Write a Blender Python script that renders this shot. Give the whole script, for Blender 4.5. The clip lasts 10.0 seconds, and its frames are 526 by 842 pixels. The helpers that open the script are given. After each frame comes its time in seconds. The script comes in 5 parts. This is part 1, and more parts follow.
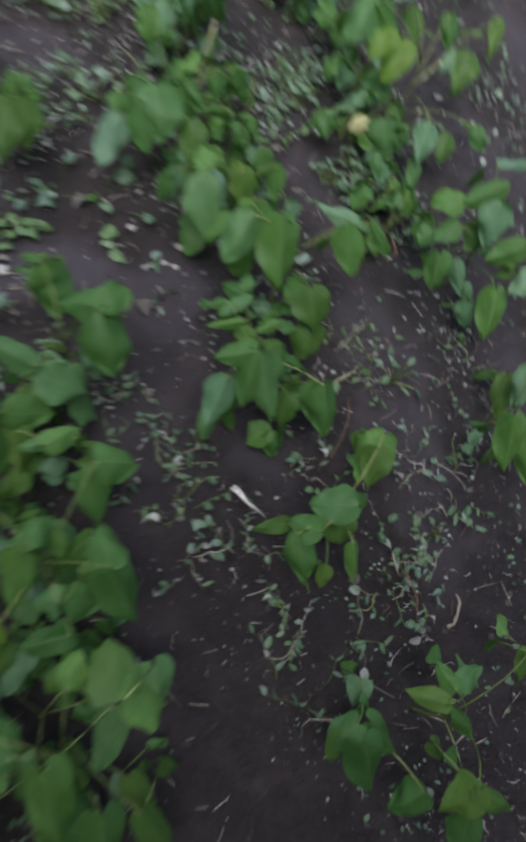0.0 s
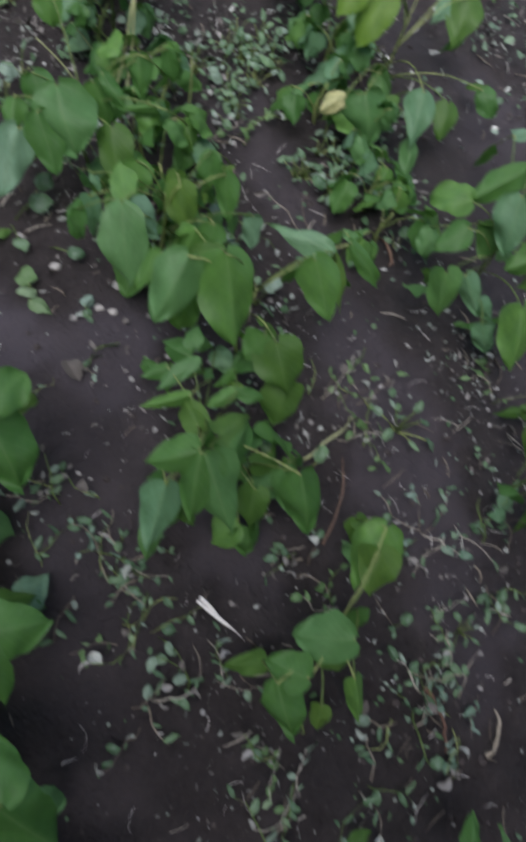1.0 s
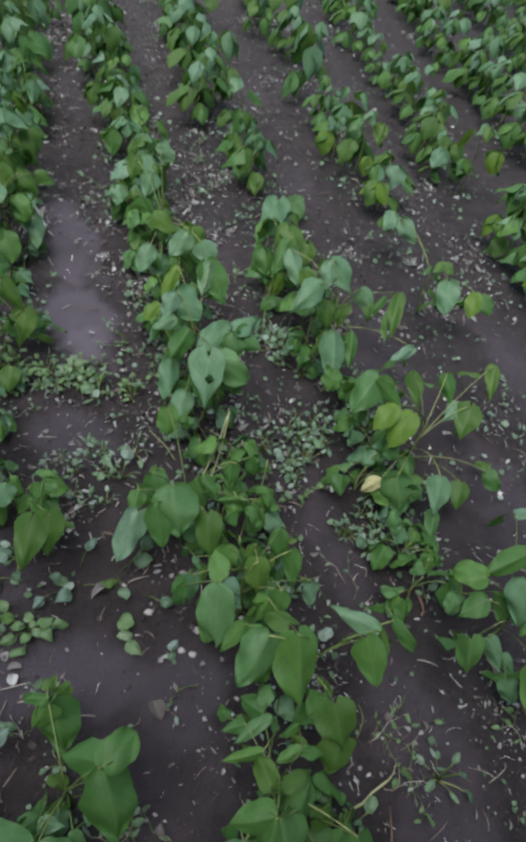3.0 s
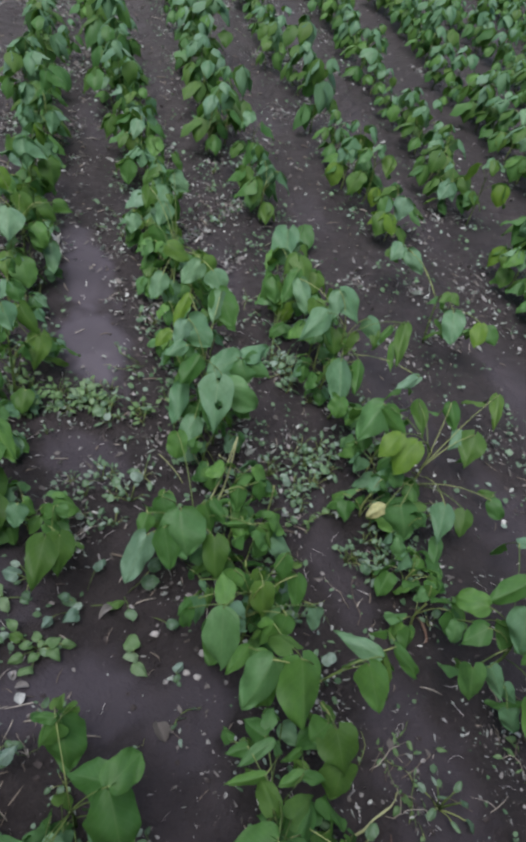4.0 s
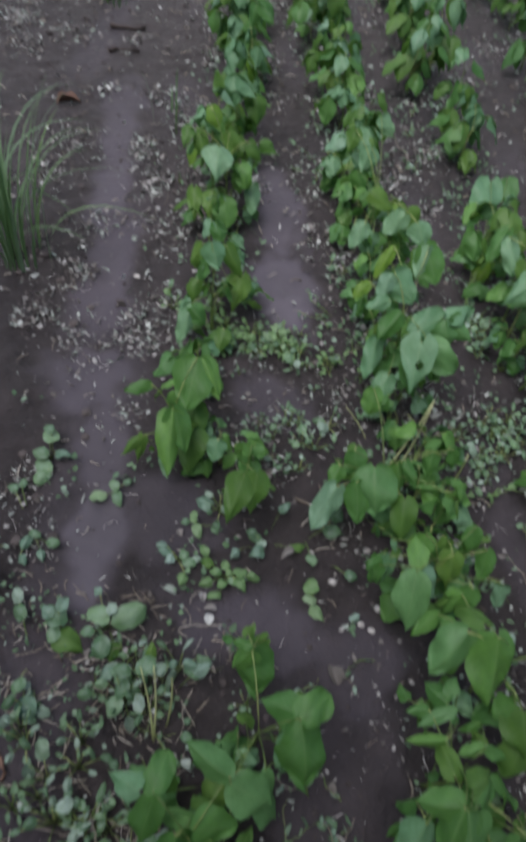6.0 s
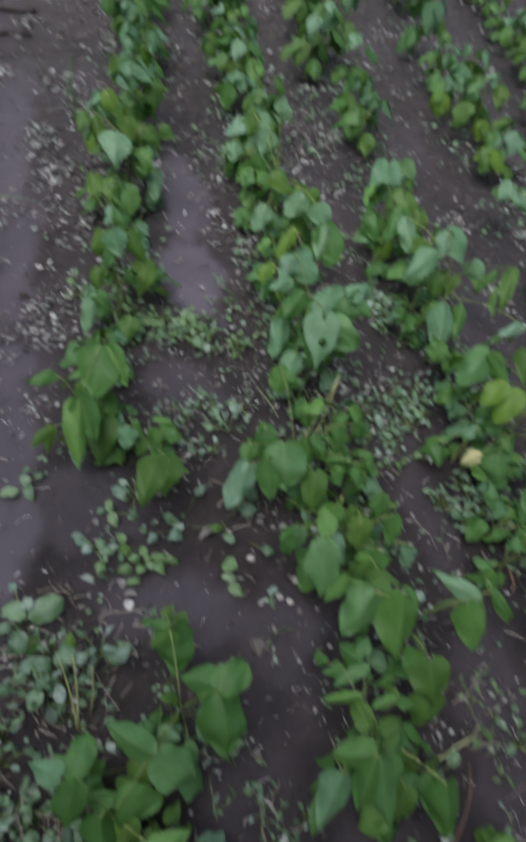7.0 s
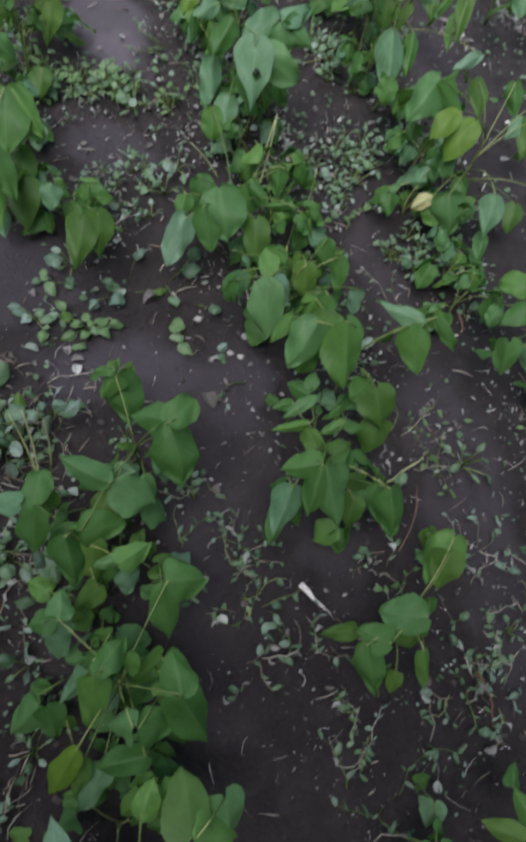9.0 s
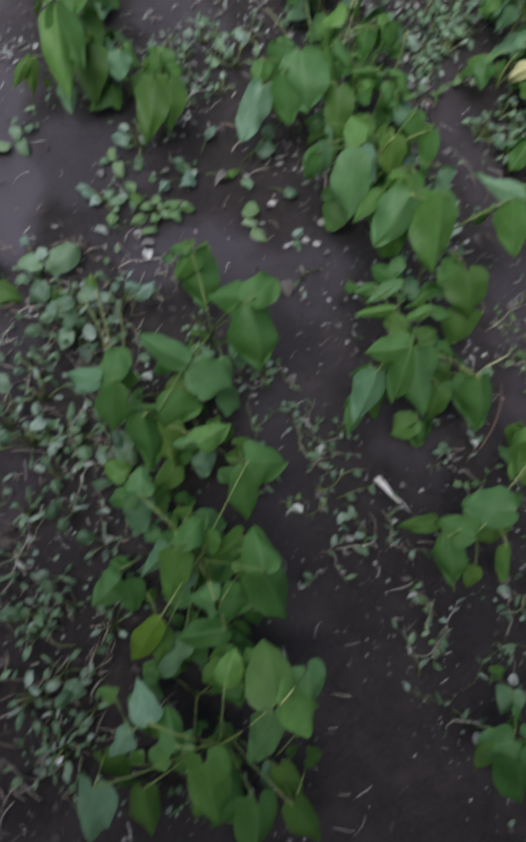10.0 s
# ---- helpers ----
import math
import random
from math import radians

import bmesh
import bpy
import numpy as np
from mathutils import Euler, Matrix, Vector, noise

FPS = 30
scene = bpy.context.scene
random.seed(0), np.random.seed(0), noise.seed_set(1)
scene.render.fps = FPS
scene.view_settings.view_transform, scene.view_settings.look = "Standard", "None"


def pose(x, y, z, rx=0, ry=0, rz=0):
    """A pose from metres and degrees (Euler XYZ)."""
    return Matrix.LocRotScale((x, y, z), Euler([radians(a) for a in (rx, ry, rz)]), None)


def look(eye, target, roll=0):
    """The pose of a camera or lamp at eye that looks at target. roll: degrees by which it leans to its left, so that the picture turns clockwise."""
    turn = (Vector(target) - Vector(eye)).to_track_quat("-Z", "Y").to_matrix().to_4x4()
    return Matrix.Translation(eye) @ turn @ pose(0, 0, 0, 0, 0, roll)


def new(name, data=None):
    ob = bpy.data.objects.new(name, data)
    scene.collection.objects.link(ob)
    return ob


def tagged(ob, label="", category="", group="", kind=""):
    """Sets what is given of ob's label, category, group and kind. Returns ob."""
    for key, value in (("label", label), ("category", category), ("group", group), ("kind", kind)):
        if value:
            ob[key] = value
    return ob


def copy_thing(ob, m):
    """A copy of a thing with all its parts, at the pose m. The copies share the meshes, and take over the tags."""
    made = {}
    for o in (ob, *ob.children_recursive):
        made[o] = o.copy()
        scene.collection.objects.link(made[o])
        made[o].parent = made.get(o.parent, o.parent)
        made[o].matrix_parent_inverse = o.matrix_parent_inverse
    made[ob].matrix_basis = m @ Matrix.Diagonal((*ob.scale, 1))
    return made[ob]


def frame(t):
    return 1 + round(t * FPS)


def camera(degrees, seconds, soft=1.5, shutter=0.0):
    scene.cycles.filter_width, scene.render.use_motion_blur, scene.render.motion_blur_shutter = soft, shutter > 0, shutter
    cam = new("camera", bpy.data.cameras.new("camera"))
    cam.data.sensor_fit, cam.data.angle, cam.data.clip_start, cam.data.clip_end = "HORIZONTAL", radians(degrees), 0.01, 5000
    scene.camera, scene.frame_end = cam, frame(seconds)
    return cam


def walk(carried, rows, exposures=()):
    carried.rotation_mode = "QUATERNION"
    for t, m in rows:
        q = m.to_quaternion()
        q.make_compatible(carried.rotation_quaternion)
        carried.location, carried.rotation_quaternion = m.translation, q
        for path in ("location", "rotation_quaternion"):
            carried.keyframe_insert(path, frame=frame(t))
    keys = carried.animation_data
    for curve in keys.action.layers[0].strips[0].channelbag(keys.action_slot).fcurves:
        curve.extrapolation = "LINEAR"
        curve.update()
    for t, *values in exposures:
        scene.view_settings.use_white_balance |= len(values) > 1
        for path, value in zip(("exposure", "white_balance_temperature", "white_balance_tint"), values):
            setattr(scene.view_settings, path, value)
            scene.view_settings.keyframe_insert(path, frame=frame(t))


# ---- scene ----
cam = camera(45.5, 10.0, soft=3.9, shutter=0.75)
PATH = [
    (0, (-0.168, -0.059, 0.984), (0.292, 0.723, -0.798), 33.1),
    (0.5, (-0.025, 0.076, 0.843), (0.415, 0.754, -0.986), 29.3),
    (1, (-0.045, 0.179, 0.852), (0.343, 0.864, -0.987), 27.7),
    (1.5, (-0.082, 0.246, 0.908), (0.19, 1.061, -0.898), 19.5),
    (2, (-0.126, 0.272, 0.984), (0.109, 1.286, -0.724), 16.8),
    (2.5, (-0.153, 0.245, 1.091), (0.114, 1.479, -0.46), 15.9),
    (3, (-0.157, 0.203, 1.119), (0.114, 1.569, -0.316), 14.3),
    (4.3, (-0.173, 0.19, 1.155), (0.065, 1.607, -0.236), 14.3),
    (4.5, (-0.188, 0.191, 1.16), (0.053, 1.577, -0.262), 14.8),
    (5, (-0.244, 0.155, 1.078), (-0.148, 1.274, -0.577), 12.8),
    (5.2, (-0.248, 0.153, 1.073), (-0.246, 1.227, -0.614), 9.8),
    (6.3, (-0.307, 0.194, 1.144), (-0.452, 1.488, -0.374), 9.6),
    (6.5, (-0.295, 0.191, 1.144), (-0.411, 1.491, -0.371), 9.6),
    (7, (-0.252, 0.171, 1.14), (-0.162, 1.432, -0.41), 13.7),
    (7.5, (-0.229, 0.125, 1.093), (-0.046, 1.147, -0.616), 17.8),
    (8, (-0.196, 0.096, 1.071), (0.03, 1.033, -0.682), 19.2),
    (8.5, (-0.174, 0.079, 1.062), (0.079, 0.965, -0.713), 19.7),
    (9, (-0.182, 0.066, 1.046), (0.069, 0.885, -0.762), 20.3),
    (9.5, (-0.2, 0.055, 1.02), (0.025, 0.775, -0.832), 20.9),
    (10, (-0.221, 0.019, 0.982), (-0.097, 0.615, -0.923), 16.6),
]
EXPOSURES = [(0, 0.36), (0.5, 0.40), (1, 0.32), (1.5, 0.32), (2, 0.27), (3, 0.29), (4.5, 0.30), (5, 0.25), (6.5, 0.28), (7.5, 0.25), (9, 0.30), (10, 0.33)]
walk(cam, [(t, look(eye, target, roll)) for t, eye, target, roll in PATH], EXPOSURES)

# ---- light ----
world = bpy.data.worlds.new("overcast_sky")
scene.world = world
world.use_nodes = True
wn, wl = world.node_tree.nodes, world.node_tree.links
sky = wn.new("ShaderNodeTexSky")
sky.sky_type, sky.sun_disc = "NISHITA", False
sky.sun_elevation, sky.sun_rotation = radians(40), radians(-15)
sky.air_density, sky.dust_density, sky.ozone_density = 1.0, 1.6, 1.5
wl.new(sky.outputs[0], wn["Background"].inputs[0])
wn["Background"].inputs[1].default_value = 0.09
sun = new("sun", bpy.data.lights.new("sun", "SUN"))
sun.data.energy, sun.data.angle, sun.data.color = 3.0, radians(44), (1.0, 0.95, 0.985)
sun.matrix_world = look((-0.9, -1.3, 3.5), (0, 0, 0))


# ---- materials ----
class Nodes:
    """A material with its node tree, and short ways to add to it."""

    def __init__(self, name, rough=0.6, color=(0.2, 0.2, 0.2)):
        self.mat = bpy.data.materials.new(name)
        self.mat.use_nodes = True
        self.tree = self.mat.node_tree
        self.bsdf = self.tree.nodes["Principled BSDF"]
        self.out = self.tree.nodes["Material Output"]
        self.bsdf.inputs["Roughness"].default_value = rough
        self.bsdf.inputs["Base Color"].default_value = (*color, 1)

    def put(self, socket, value):
        if isinstance(value, bpy.types.NodeSocket):
            self.tree.links.new(value, socket)
        else:
            socket.default_value = value

    def node(self, kind, **inputs):
        n = self.tree.nodes.new(kind)
        for key, value in inputs.items():
            self.put(n.inputs[key], value)
        return n

    def math(self, op, a, b=0.0, c=0.0):
        n = self.tree.nodes.new("ShaderNodeMath")
        n.operation = op
        for i, v in enumerate((a, b, c)):
            self.put(n.inputs[i], v)
        return n.outputs[0]

    def noise(self, scale, detail=4.0, rough=0.6, vector=None):
        n = self.node("ShaderNodeTexNoise", Scale=scale, Detail=detail, Roughness=rough)
        if vector is not None:
            self.put(n.inputs["Vector"], vector)
        return n.outputs[0]

    def ramp(self, fac, *stops):
        n = self.tree.nodes.new("ShaderNodeValToRGB")
        self.put(n.inputs[0], fac)
        el = n.color_ramp.elements
        while len(el) < len(stops):
            el.new(0.5)
        for e, (at, c) in zip(el, stops):
            e.position, e.color = at, (*c, 1) if len(c) == 3 else c
        return n.outputs[0]

    def mix(self, fac, a, b, blend="MIX"):
        n = self.tree.nodes.new("ShaderNodeMix")
        n.data_type, n.blend_type = "RGBA", blend
        self.put(n.inputs[0], fac)
        self.put(n.inputs[6], a)
        self.put(n.inputs[7], b)
        return n.outputs[2]

    def bump(self, height, strength=0.4, distance=0.002):
        n = self.node("ShaderNodeBump", Strength=strength, Distance=distance, Height=height)
        self.tree.links.new(n.outputs[0], self.bsdf.inputs["Normal"])
        return n

    def set(self, **inputs):
        for key, value in inputs.items():
            self.put(self.bsdf.inputs[key.replace("_", " ")], value)


def leaf_material(name, young, old, sheen, translucent=0.22, veins=7.0):
    """Living leaf: hue by object, side veins along the leaf's own coordinates, some light coming through."""
    m = Nodes(name)
    uv = m.node("ShaderNodeUVMap").outputs[0]
    sep = m.node("ShaderNodeSeparateXYZ", Vector=uv)
    u, v = sep.outputs[0], sep.outputs[1]
    across = m.math("ABSOLUTE", m.math("SUBTRACT", u, 0.5))
    rand = m.node("ShaderNodeObjectInfo").outputs["Random"]
    isle = m.node("ShaderNodeNewGeometry").outputs["Random Per Island"]
    pick = m.math("FRACT", m.math("ADD", rand, isle))
    # sheen: sky gloss painted as leaf colour, by leaf and in blotches
    tone = m.ramp(pick, (0.0, old), (0.45, tuple((2 * a + b) / 3 for a, b in zip(old, young))), (0.72, young), (0.82, tuple((a + b) / 2 for a, b in zip(old, sheen))), (1.0, sheen))
    obj = m.node("ShaderNodeTexCoord").outputs["Object"]
    blotch = m.noise(5.0, 3.0, 0.6, obj)
    tone = m.mix(m.ramp(blotch, (0.3, (0, 0, 0)), (0.75, (1, 1, 1))), tone, m.mix(0.55, tone, (0.045, 0.115, 0.035, 1)))
    tone = m.mix(m.ramp(m.noise(2.3, 2.0, 0.5, obj), (0.45, (0, 0, 0)), (0.7, (0.6, 0.6, 0.6))), tone, m.mix(0.5, tone, sheen + (1,)))
    rib = m.math("PINGPONG", m.math("SUBTRACT", m.math("MULTIPLY", v, veins), m.math("MULTIPLY", across, veins * 0.9)), 0.5)
    line = m.ramp(rib, (0.0, (1, 1, 1)), (0.12, (0, 0, 0)))
    mid = m.ramp(across, (0.0, (1, 1, 1)), (0.03, (0, 0, 0)))
    vein = m.math("MAXIMUM", m.math("MULTIPLY", line, 0.45), mid)
    tone = m.mix(m.math("MULTIPLY", vein, 0.22), tone, (0.26, 0.38, 0.17, 1))
    spots = m.ramp(m.noise(60.0, 2.0, 0.5, obj), (0.70, (0, 0, 0)), (0.76, (1, 1, 1)))
    tone = m.mix(m.math("MULTIPLY", spots, 0.35), tone, (0.16, 0.13, 0.06, 1))
    m.set(Base_Color=tone, Roughness=m.math("MULTIPLY_ADD", blotch, 0.25, 0.40))
    m.bsdf.inputs["Specular IOR Level"].default_value = 0.38
    m.bump(m.math("ADD", m.math("MULTIPLY", rib, 0.8), m.math("MULTIPLY", m.noise(30.0, 3.0, 0.6, obj), 0.5)), 0.07, 0.02)
    back = m.node("ShaderNodeBsdfTranslucent", Color=m.mix(0.5, tone, (0.15, 0.34, 0.05, 1)))
    blend = m.node("ShaderNodeMixShader")
    m.put(blend.inputs[0], translucent)
    m.put(blend.inputs[1], m.bsdf.outputs[0])
    m.put(blend.inputs[2], back.outputs[0])
    m.put(m.out.inputs[0], blend.outputs[0])
    return m.mat


BEAN = leaf_material("bean_leaf", (0.165, 0.360, 0.075), (0.060, 0.180, 0.042), (0.150, 0.330, 0.125), 0.28)
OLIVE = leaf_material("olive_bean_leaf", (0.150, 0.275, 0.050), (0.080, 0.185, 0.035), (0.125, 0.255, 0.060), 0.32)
# paler copy of the bean leaf, the sky's reflection put into its colour
SKY_SHEEN = leaf_material("sky_sheen_bean_leaf", (0.220, 0.400, 0.220), (0.130, 0.290, 0.150), (0.215, 0.380, 0.255))
YOUNG = leaf_material("young_bean_leaf", (0.21, 0.36, 0.035), (0.15, 0.29, 0.03), (0.18, 0.33, 0.05), 0.3)
WEED = leaf_material("weed_leaf", (0.20, 0.34, 0.18), (0.07, 0.15, 0.08), (0.40, 0.52, 0.45), 0.15, 4.0)
PALE_WEED = leaf_material("pale_weed_leaf", (0.21, 0.36, 0.15), (0.13, 0.25, 0.09), (0.30, 0.43, 0.26), 0.2, 4.0)
GREY_WEED = leaf_material("grey_weed_leaf", (0.20, 0.32, 0.25), (0.12, 0.22, 0.16), (0.34, 0.47, 0.42), 0.15, 4.0)
GRASS = leaf_material("grass_blade", (0.18, 0.29, 0.12), (0.11, 0.20, 0.11), (0.24, 0.33, 0.26), 0.2, 1.0)
YELLOW = leaf_material("yellowed_leaf", (0.66, 0.64, 0.34), (0.56, 0.55, 0.26), (0.62, 0.62, 0.36), 0.15)


def stalk_material():
    m = Nodes("green_stalk", 0.5)
    obj = m.node("ShaderNodeTexCoord").outputs["Object"]
    rand = m.node("ShaderNodeObjectInfo").outputs["Random"]
    c = m.ramp(m.math("FRACT", m.math("ADD", m.noise(25.0, 2.0, 0.5, obj), rand)), (0.0, (0.09, 0.16, 0.04)), (0.6, (0.17, 0.25, 0.07)), (1.0, (0.36, 0.42, 0.16)))
    m.set(Base_Color=c)
    m.bump(m.noise(400.0, 2.0, 0.5, obj), 0.3, 0.001)
    return m.mat


STALK = stalk_material()


def dry_material(name, stops, rough=0.75, scale=160.0, dirt=0.35):
    m = Nodes(name, rough)
    geo = m.node("ShaderNodeNewGeometry")
    obj = m.node("ShaderNodeTexCoord").outputs["Object"]
    rand = m.node("ShaderNodeObjectInfo").outputs["Random"]
    grain = m.noise(scale, 4.0, 0.65, obj)
    c = m.ramp(m.math("FRACT", m.math("ADD", geo.outputs["Random Per Island"], rand)), *stops)
    c = m.mix(m.ramp(grain, (0.35, (0, 0, 0)), (0.7, (1, 1, 1))), c, m.mix(dirt, c, (0.06, 0.05, 0.045, 1)))
    m.set(Base_Color=c)
    m.bump(grain, 0.5, 0.001)
    return m.mat


LITTER = dry_material("pale_litter", ((0.0, (0.12, 0.11, 0.10)), (0.3, (0.25, 0.235, 0.22)), (0.6, (0.44, 0.44, 0.43)), (0.85, (0.34, 0.42, 0.36)), (1.0, (0.72, 0.74, 0.72))))
STRAW = dry_material("dry_straw", ((0.0, (0.16, 0.13, 0.10)), (0.5, (0.38, 0.33, 0.26)), (1.0, (0.64, 0.60, 0.52))))
BARK = dry_material("brown_twig", ((0.0, (0.16, 0.085, 0.06)), (1.0, (0.22, 0.14, 0.10))))
ROT = dry_material("rotten_wood", ((0.0, (0.035, 0.026, 0.024)), (1.0, (0.06, 0.045, 0.04))))
PALE_STALK = dry_material("pale_green_stalk", ((0.0, (0.30, 0.36, 0.14)), (1.0, (0.46, 0.50, 0.26))), 0.6, 90.0, 0.15)
STONE = dry_material("white_stone", ((0.0, (0.40, 0.39, 0.37)), (1.0, (0.54, 0.52, 0.49))), 0.6, 300.0, 0.15)
HUSK = dry_material("dry_husk", ((0.0, (0.86, 0.84, 0.80)), (1.0, (0.94, 0.93, 0.90))), 0.55, 200.0, 0.08)


SHADE_WALL = dry_material("shade_wall_face", ((0.0, (0.16, 0.14, 0.12)), (1.0, (0.20, 0.175, 0.15))), 0.85, 6.0)
CLOD = dry_material("moist_clod", ((0.0, (0.040, 0.032, 0.033)), (0.7, (0.062, 0.051, 0.051)), (1.0, (0.10, 0.085, 0.08))), 0.8, 220.0)


def soil_material():
    """Wet silty soil: smooth and glossy in the runnels, with sky sheen put into their colour, crumbly elsewhere."""
    m = Nodes("wet_soil")
    pos = m.node("ShaderNodeNewGeometry").outputs["Position"]
    big, mid, fine = m.noise(1.9, 4.0, 0.55, pos), m.noise(14.0, 5.0, 0.65, pos), m.noise(150.0, 5.0, 0.7, pos)
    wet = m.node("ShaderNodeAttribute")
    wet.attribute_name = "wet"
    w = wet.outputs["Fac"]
    dry = m.ramp(mid, (0.28, (0.019, 0.0155, 0.0165)), (0.5, (0.037, 0.0310, 0.0330)), (0.75, (0.074, 0.062, 0.065)))
    dry = m.mix(m.ramp(fine, (0.3, (0, 0, 0)), (0.75, (1, 1, 1))), dry, m.mix(0.5, dry, (0.09, 0.075, 0.073, 1)))
    # pale silt, with the sky's lilac sheen put into its colour
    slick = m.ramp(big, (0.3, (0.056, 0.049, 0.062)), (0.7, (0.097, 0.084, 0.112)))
    dry = m.mix(m.ramp(big, (0.35, (0.75, 0.75, 0.75)), (0.62, (0, 0, 0))), dry, m.mix(0.45, dry, (0.012, 0.010, 0.011, 1)))
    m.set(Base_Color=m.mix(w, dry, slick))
    m.set(Roughness=m.math("ADD", m.math("MULTIPLY", m.math("POWER", w, 4.0), -0.16), m.math("MULTIPLY_ADD", mid, 0.25, 0.50)))
    relief = m.math("ADD", m.math("MULTIPLY", mid, 1.0), m.math("MULTIPLY", fine, 0.35))
    m.put(m.bsdf.inputs["Specular IOR Level"], m.math("MULTIPLY_ADD", m.math("POWER", w, 4.0), 0.12, 0.42))
    bump = m.bump(relief, 0.6, 0.03)
    m.put(bump.inputs["Strength"], m.math("MULTIPLY_ADD", w, -0.80, 0.95))
    return m.mat


SOIL = soil_material()

# ---- ground ----
def row_x(k, y):
    """Where row k stands at y; the sown rows spread a little as they go away."""
    if k < 0:
        return 0.22 + 0.51 * k - (0.26 + 0.04 * k) * y
    if k < 1:
        return 0.22 + 0.31 * k - (0.26 - 0.04 * k) * y
    return 0.16 + 0.37 * k - (0.265 - 0.045 * k) * y


def row_at(x, y):
    """The row number, with its fraction, at a place."""
    x0, x1 = row_x(0, y), row_x(1, y)
    if x < x0:
        return (x - x0) / max(0.12, 0.51 - 0.04 * y)
    return (x - x0) / (x1 - x0) if x < x1 else 1 + (x - x1) / (0.37 + 0.045 * y)


def across_rows(x, y):
    """Distance in rows from the nearest row: 0 on a row, 0.5 mid furrow."""
    k = row_at(x, min(max(y, -3.0), 8.0))
    return abs(k - round(k))


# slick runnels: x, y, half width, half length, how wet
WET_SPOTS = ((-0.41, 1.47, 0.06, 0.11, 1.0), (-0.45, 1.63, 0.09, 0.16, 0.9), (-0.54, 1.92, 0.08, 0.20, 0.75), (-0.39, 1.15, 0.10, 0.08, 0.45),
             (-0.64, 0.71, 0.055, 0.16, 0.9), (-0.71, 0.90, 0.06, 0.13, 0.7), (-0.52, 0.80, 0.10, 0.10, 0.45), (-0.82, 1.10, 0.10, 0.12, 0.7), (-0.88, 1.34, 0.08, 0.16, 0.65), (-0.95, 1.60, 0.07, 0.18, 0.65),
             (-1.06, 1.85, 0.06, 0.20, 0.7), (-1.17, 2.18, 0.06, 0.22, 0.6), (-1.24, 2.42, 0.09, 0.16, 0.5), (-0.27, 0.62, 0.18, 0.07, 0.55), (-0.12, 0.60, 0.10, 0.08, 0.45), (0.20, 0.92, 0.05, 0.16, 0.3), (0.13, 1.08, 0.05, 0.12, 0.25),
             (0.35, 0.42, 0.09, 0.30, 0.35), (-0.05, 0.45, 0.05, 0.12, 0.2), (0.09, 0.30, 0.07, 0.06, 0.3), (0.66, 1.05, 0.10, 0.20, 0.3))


def wetness(x, y):
    w = 0.0
    for cx, cy, rx, ry, top in WET_SPOTS:
        d = math.hypot((x - cx + 0.23 * (y - cy)) / rx, (y - cy) / ry) + 0.60 * noise.noise((x * 9, y * 9, 3)) + 0.30 * noise.noise((x * 26, y * 26, 4))
        w = max(w, top * min(1.0, max(0.0, (1.25 - d) / 0.5)))
    f = across_rows(x, y)
    n = noise.noise((x * 2.3, y * 1.6, 7)) * 0.5 + 0.5
    edge = min(1.0, max(0.0, min(x + 3.0, 4.0 - x, y + 1.0, 8.0 - y)))
    return max(w, edge * 0.3 * min(1.0, max(0.0, (f - 0.27) / 0.12)) * min(1.0, max(0.0, (n - 0.50) / 0.2)))


def ground_z(x, y):
    w = wetness(x, y) if -3 < x < 4 and -1 < y < 8 else 0.0
    rough = (1 - 0.85 * w)
    z = 0.010 * noise.noise((x * 1.7, y * 1.7, 0)) + 0.010 * (0.25 - across_rows(x, y)) * rough
    z += rough * (0.010 * noise.noise((x * 10, y * 10, 1)) + 0.008 * noise.noise((x * 27, y * 27, 2)))
    return z - 0.004 * w


def make_mesh(name, verts, faces, material=None, smooth=True, uvs=None):
    me = bpy.data.meshes.new(name)
    me.from_pydata([tuple(v) for v in verts], [], faces)
    if uvs is not None:
        layer = me.uv_layers.new(name="leaf")
        order = np.empty(len(me.loops), dtype=np.int32)
        me.loops.foreach_get("vertex_index", order)
        layer.data.foreach_set("uv", np.asarray(uvs, dtype=np.float32)[order].ravel())
    if material:
        me.materials.append(material)
    me.polygons.foreach_set("use_smooth", [smooth] * len(me.polygons))
    me.update()
    return me


def steps(*pieces):
    """Coordinates from pieces (start, end, step)."""
    out = []
    for a, b, s in pieces:
        out += list(np.arange(a, b - 1e-6, s))
    return out + [pieces[-1][1]]


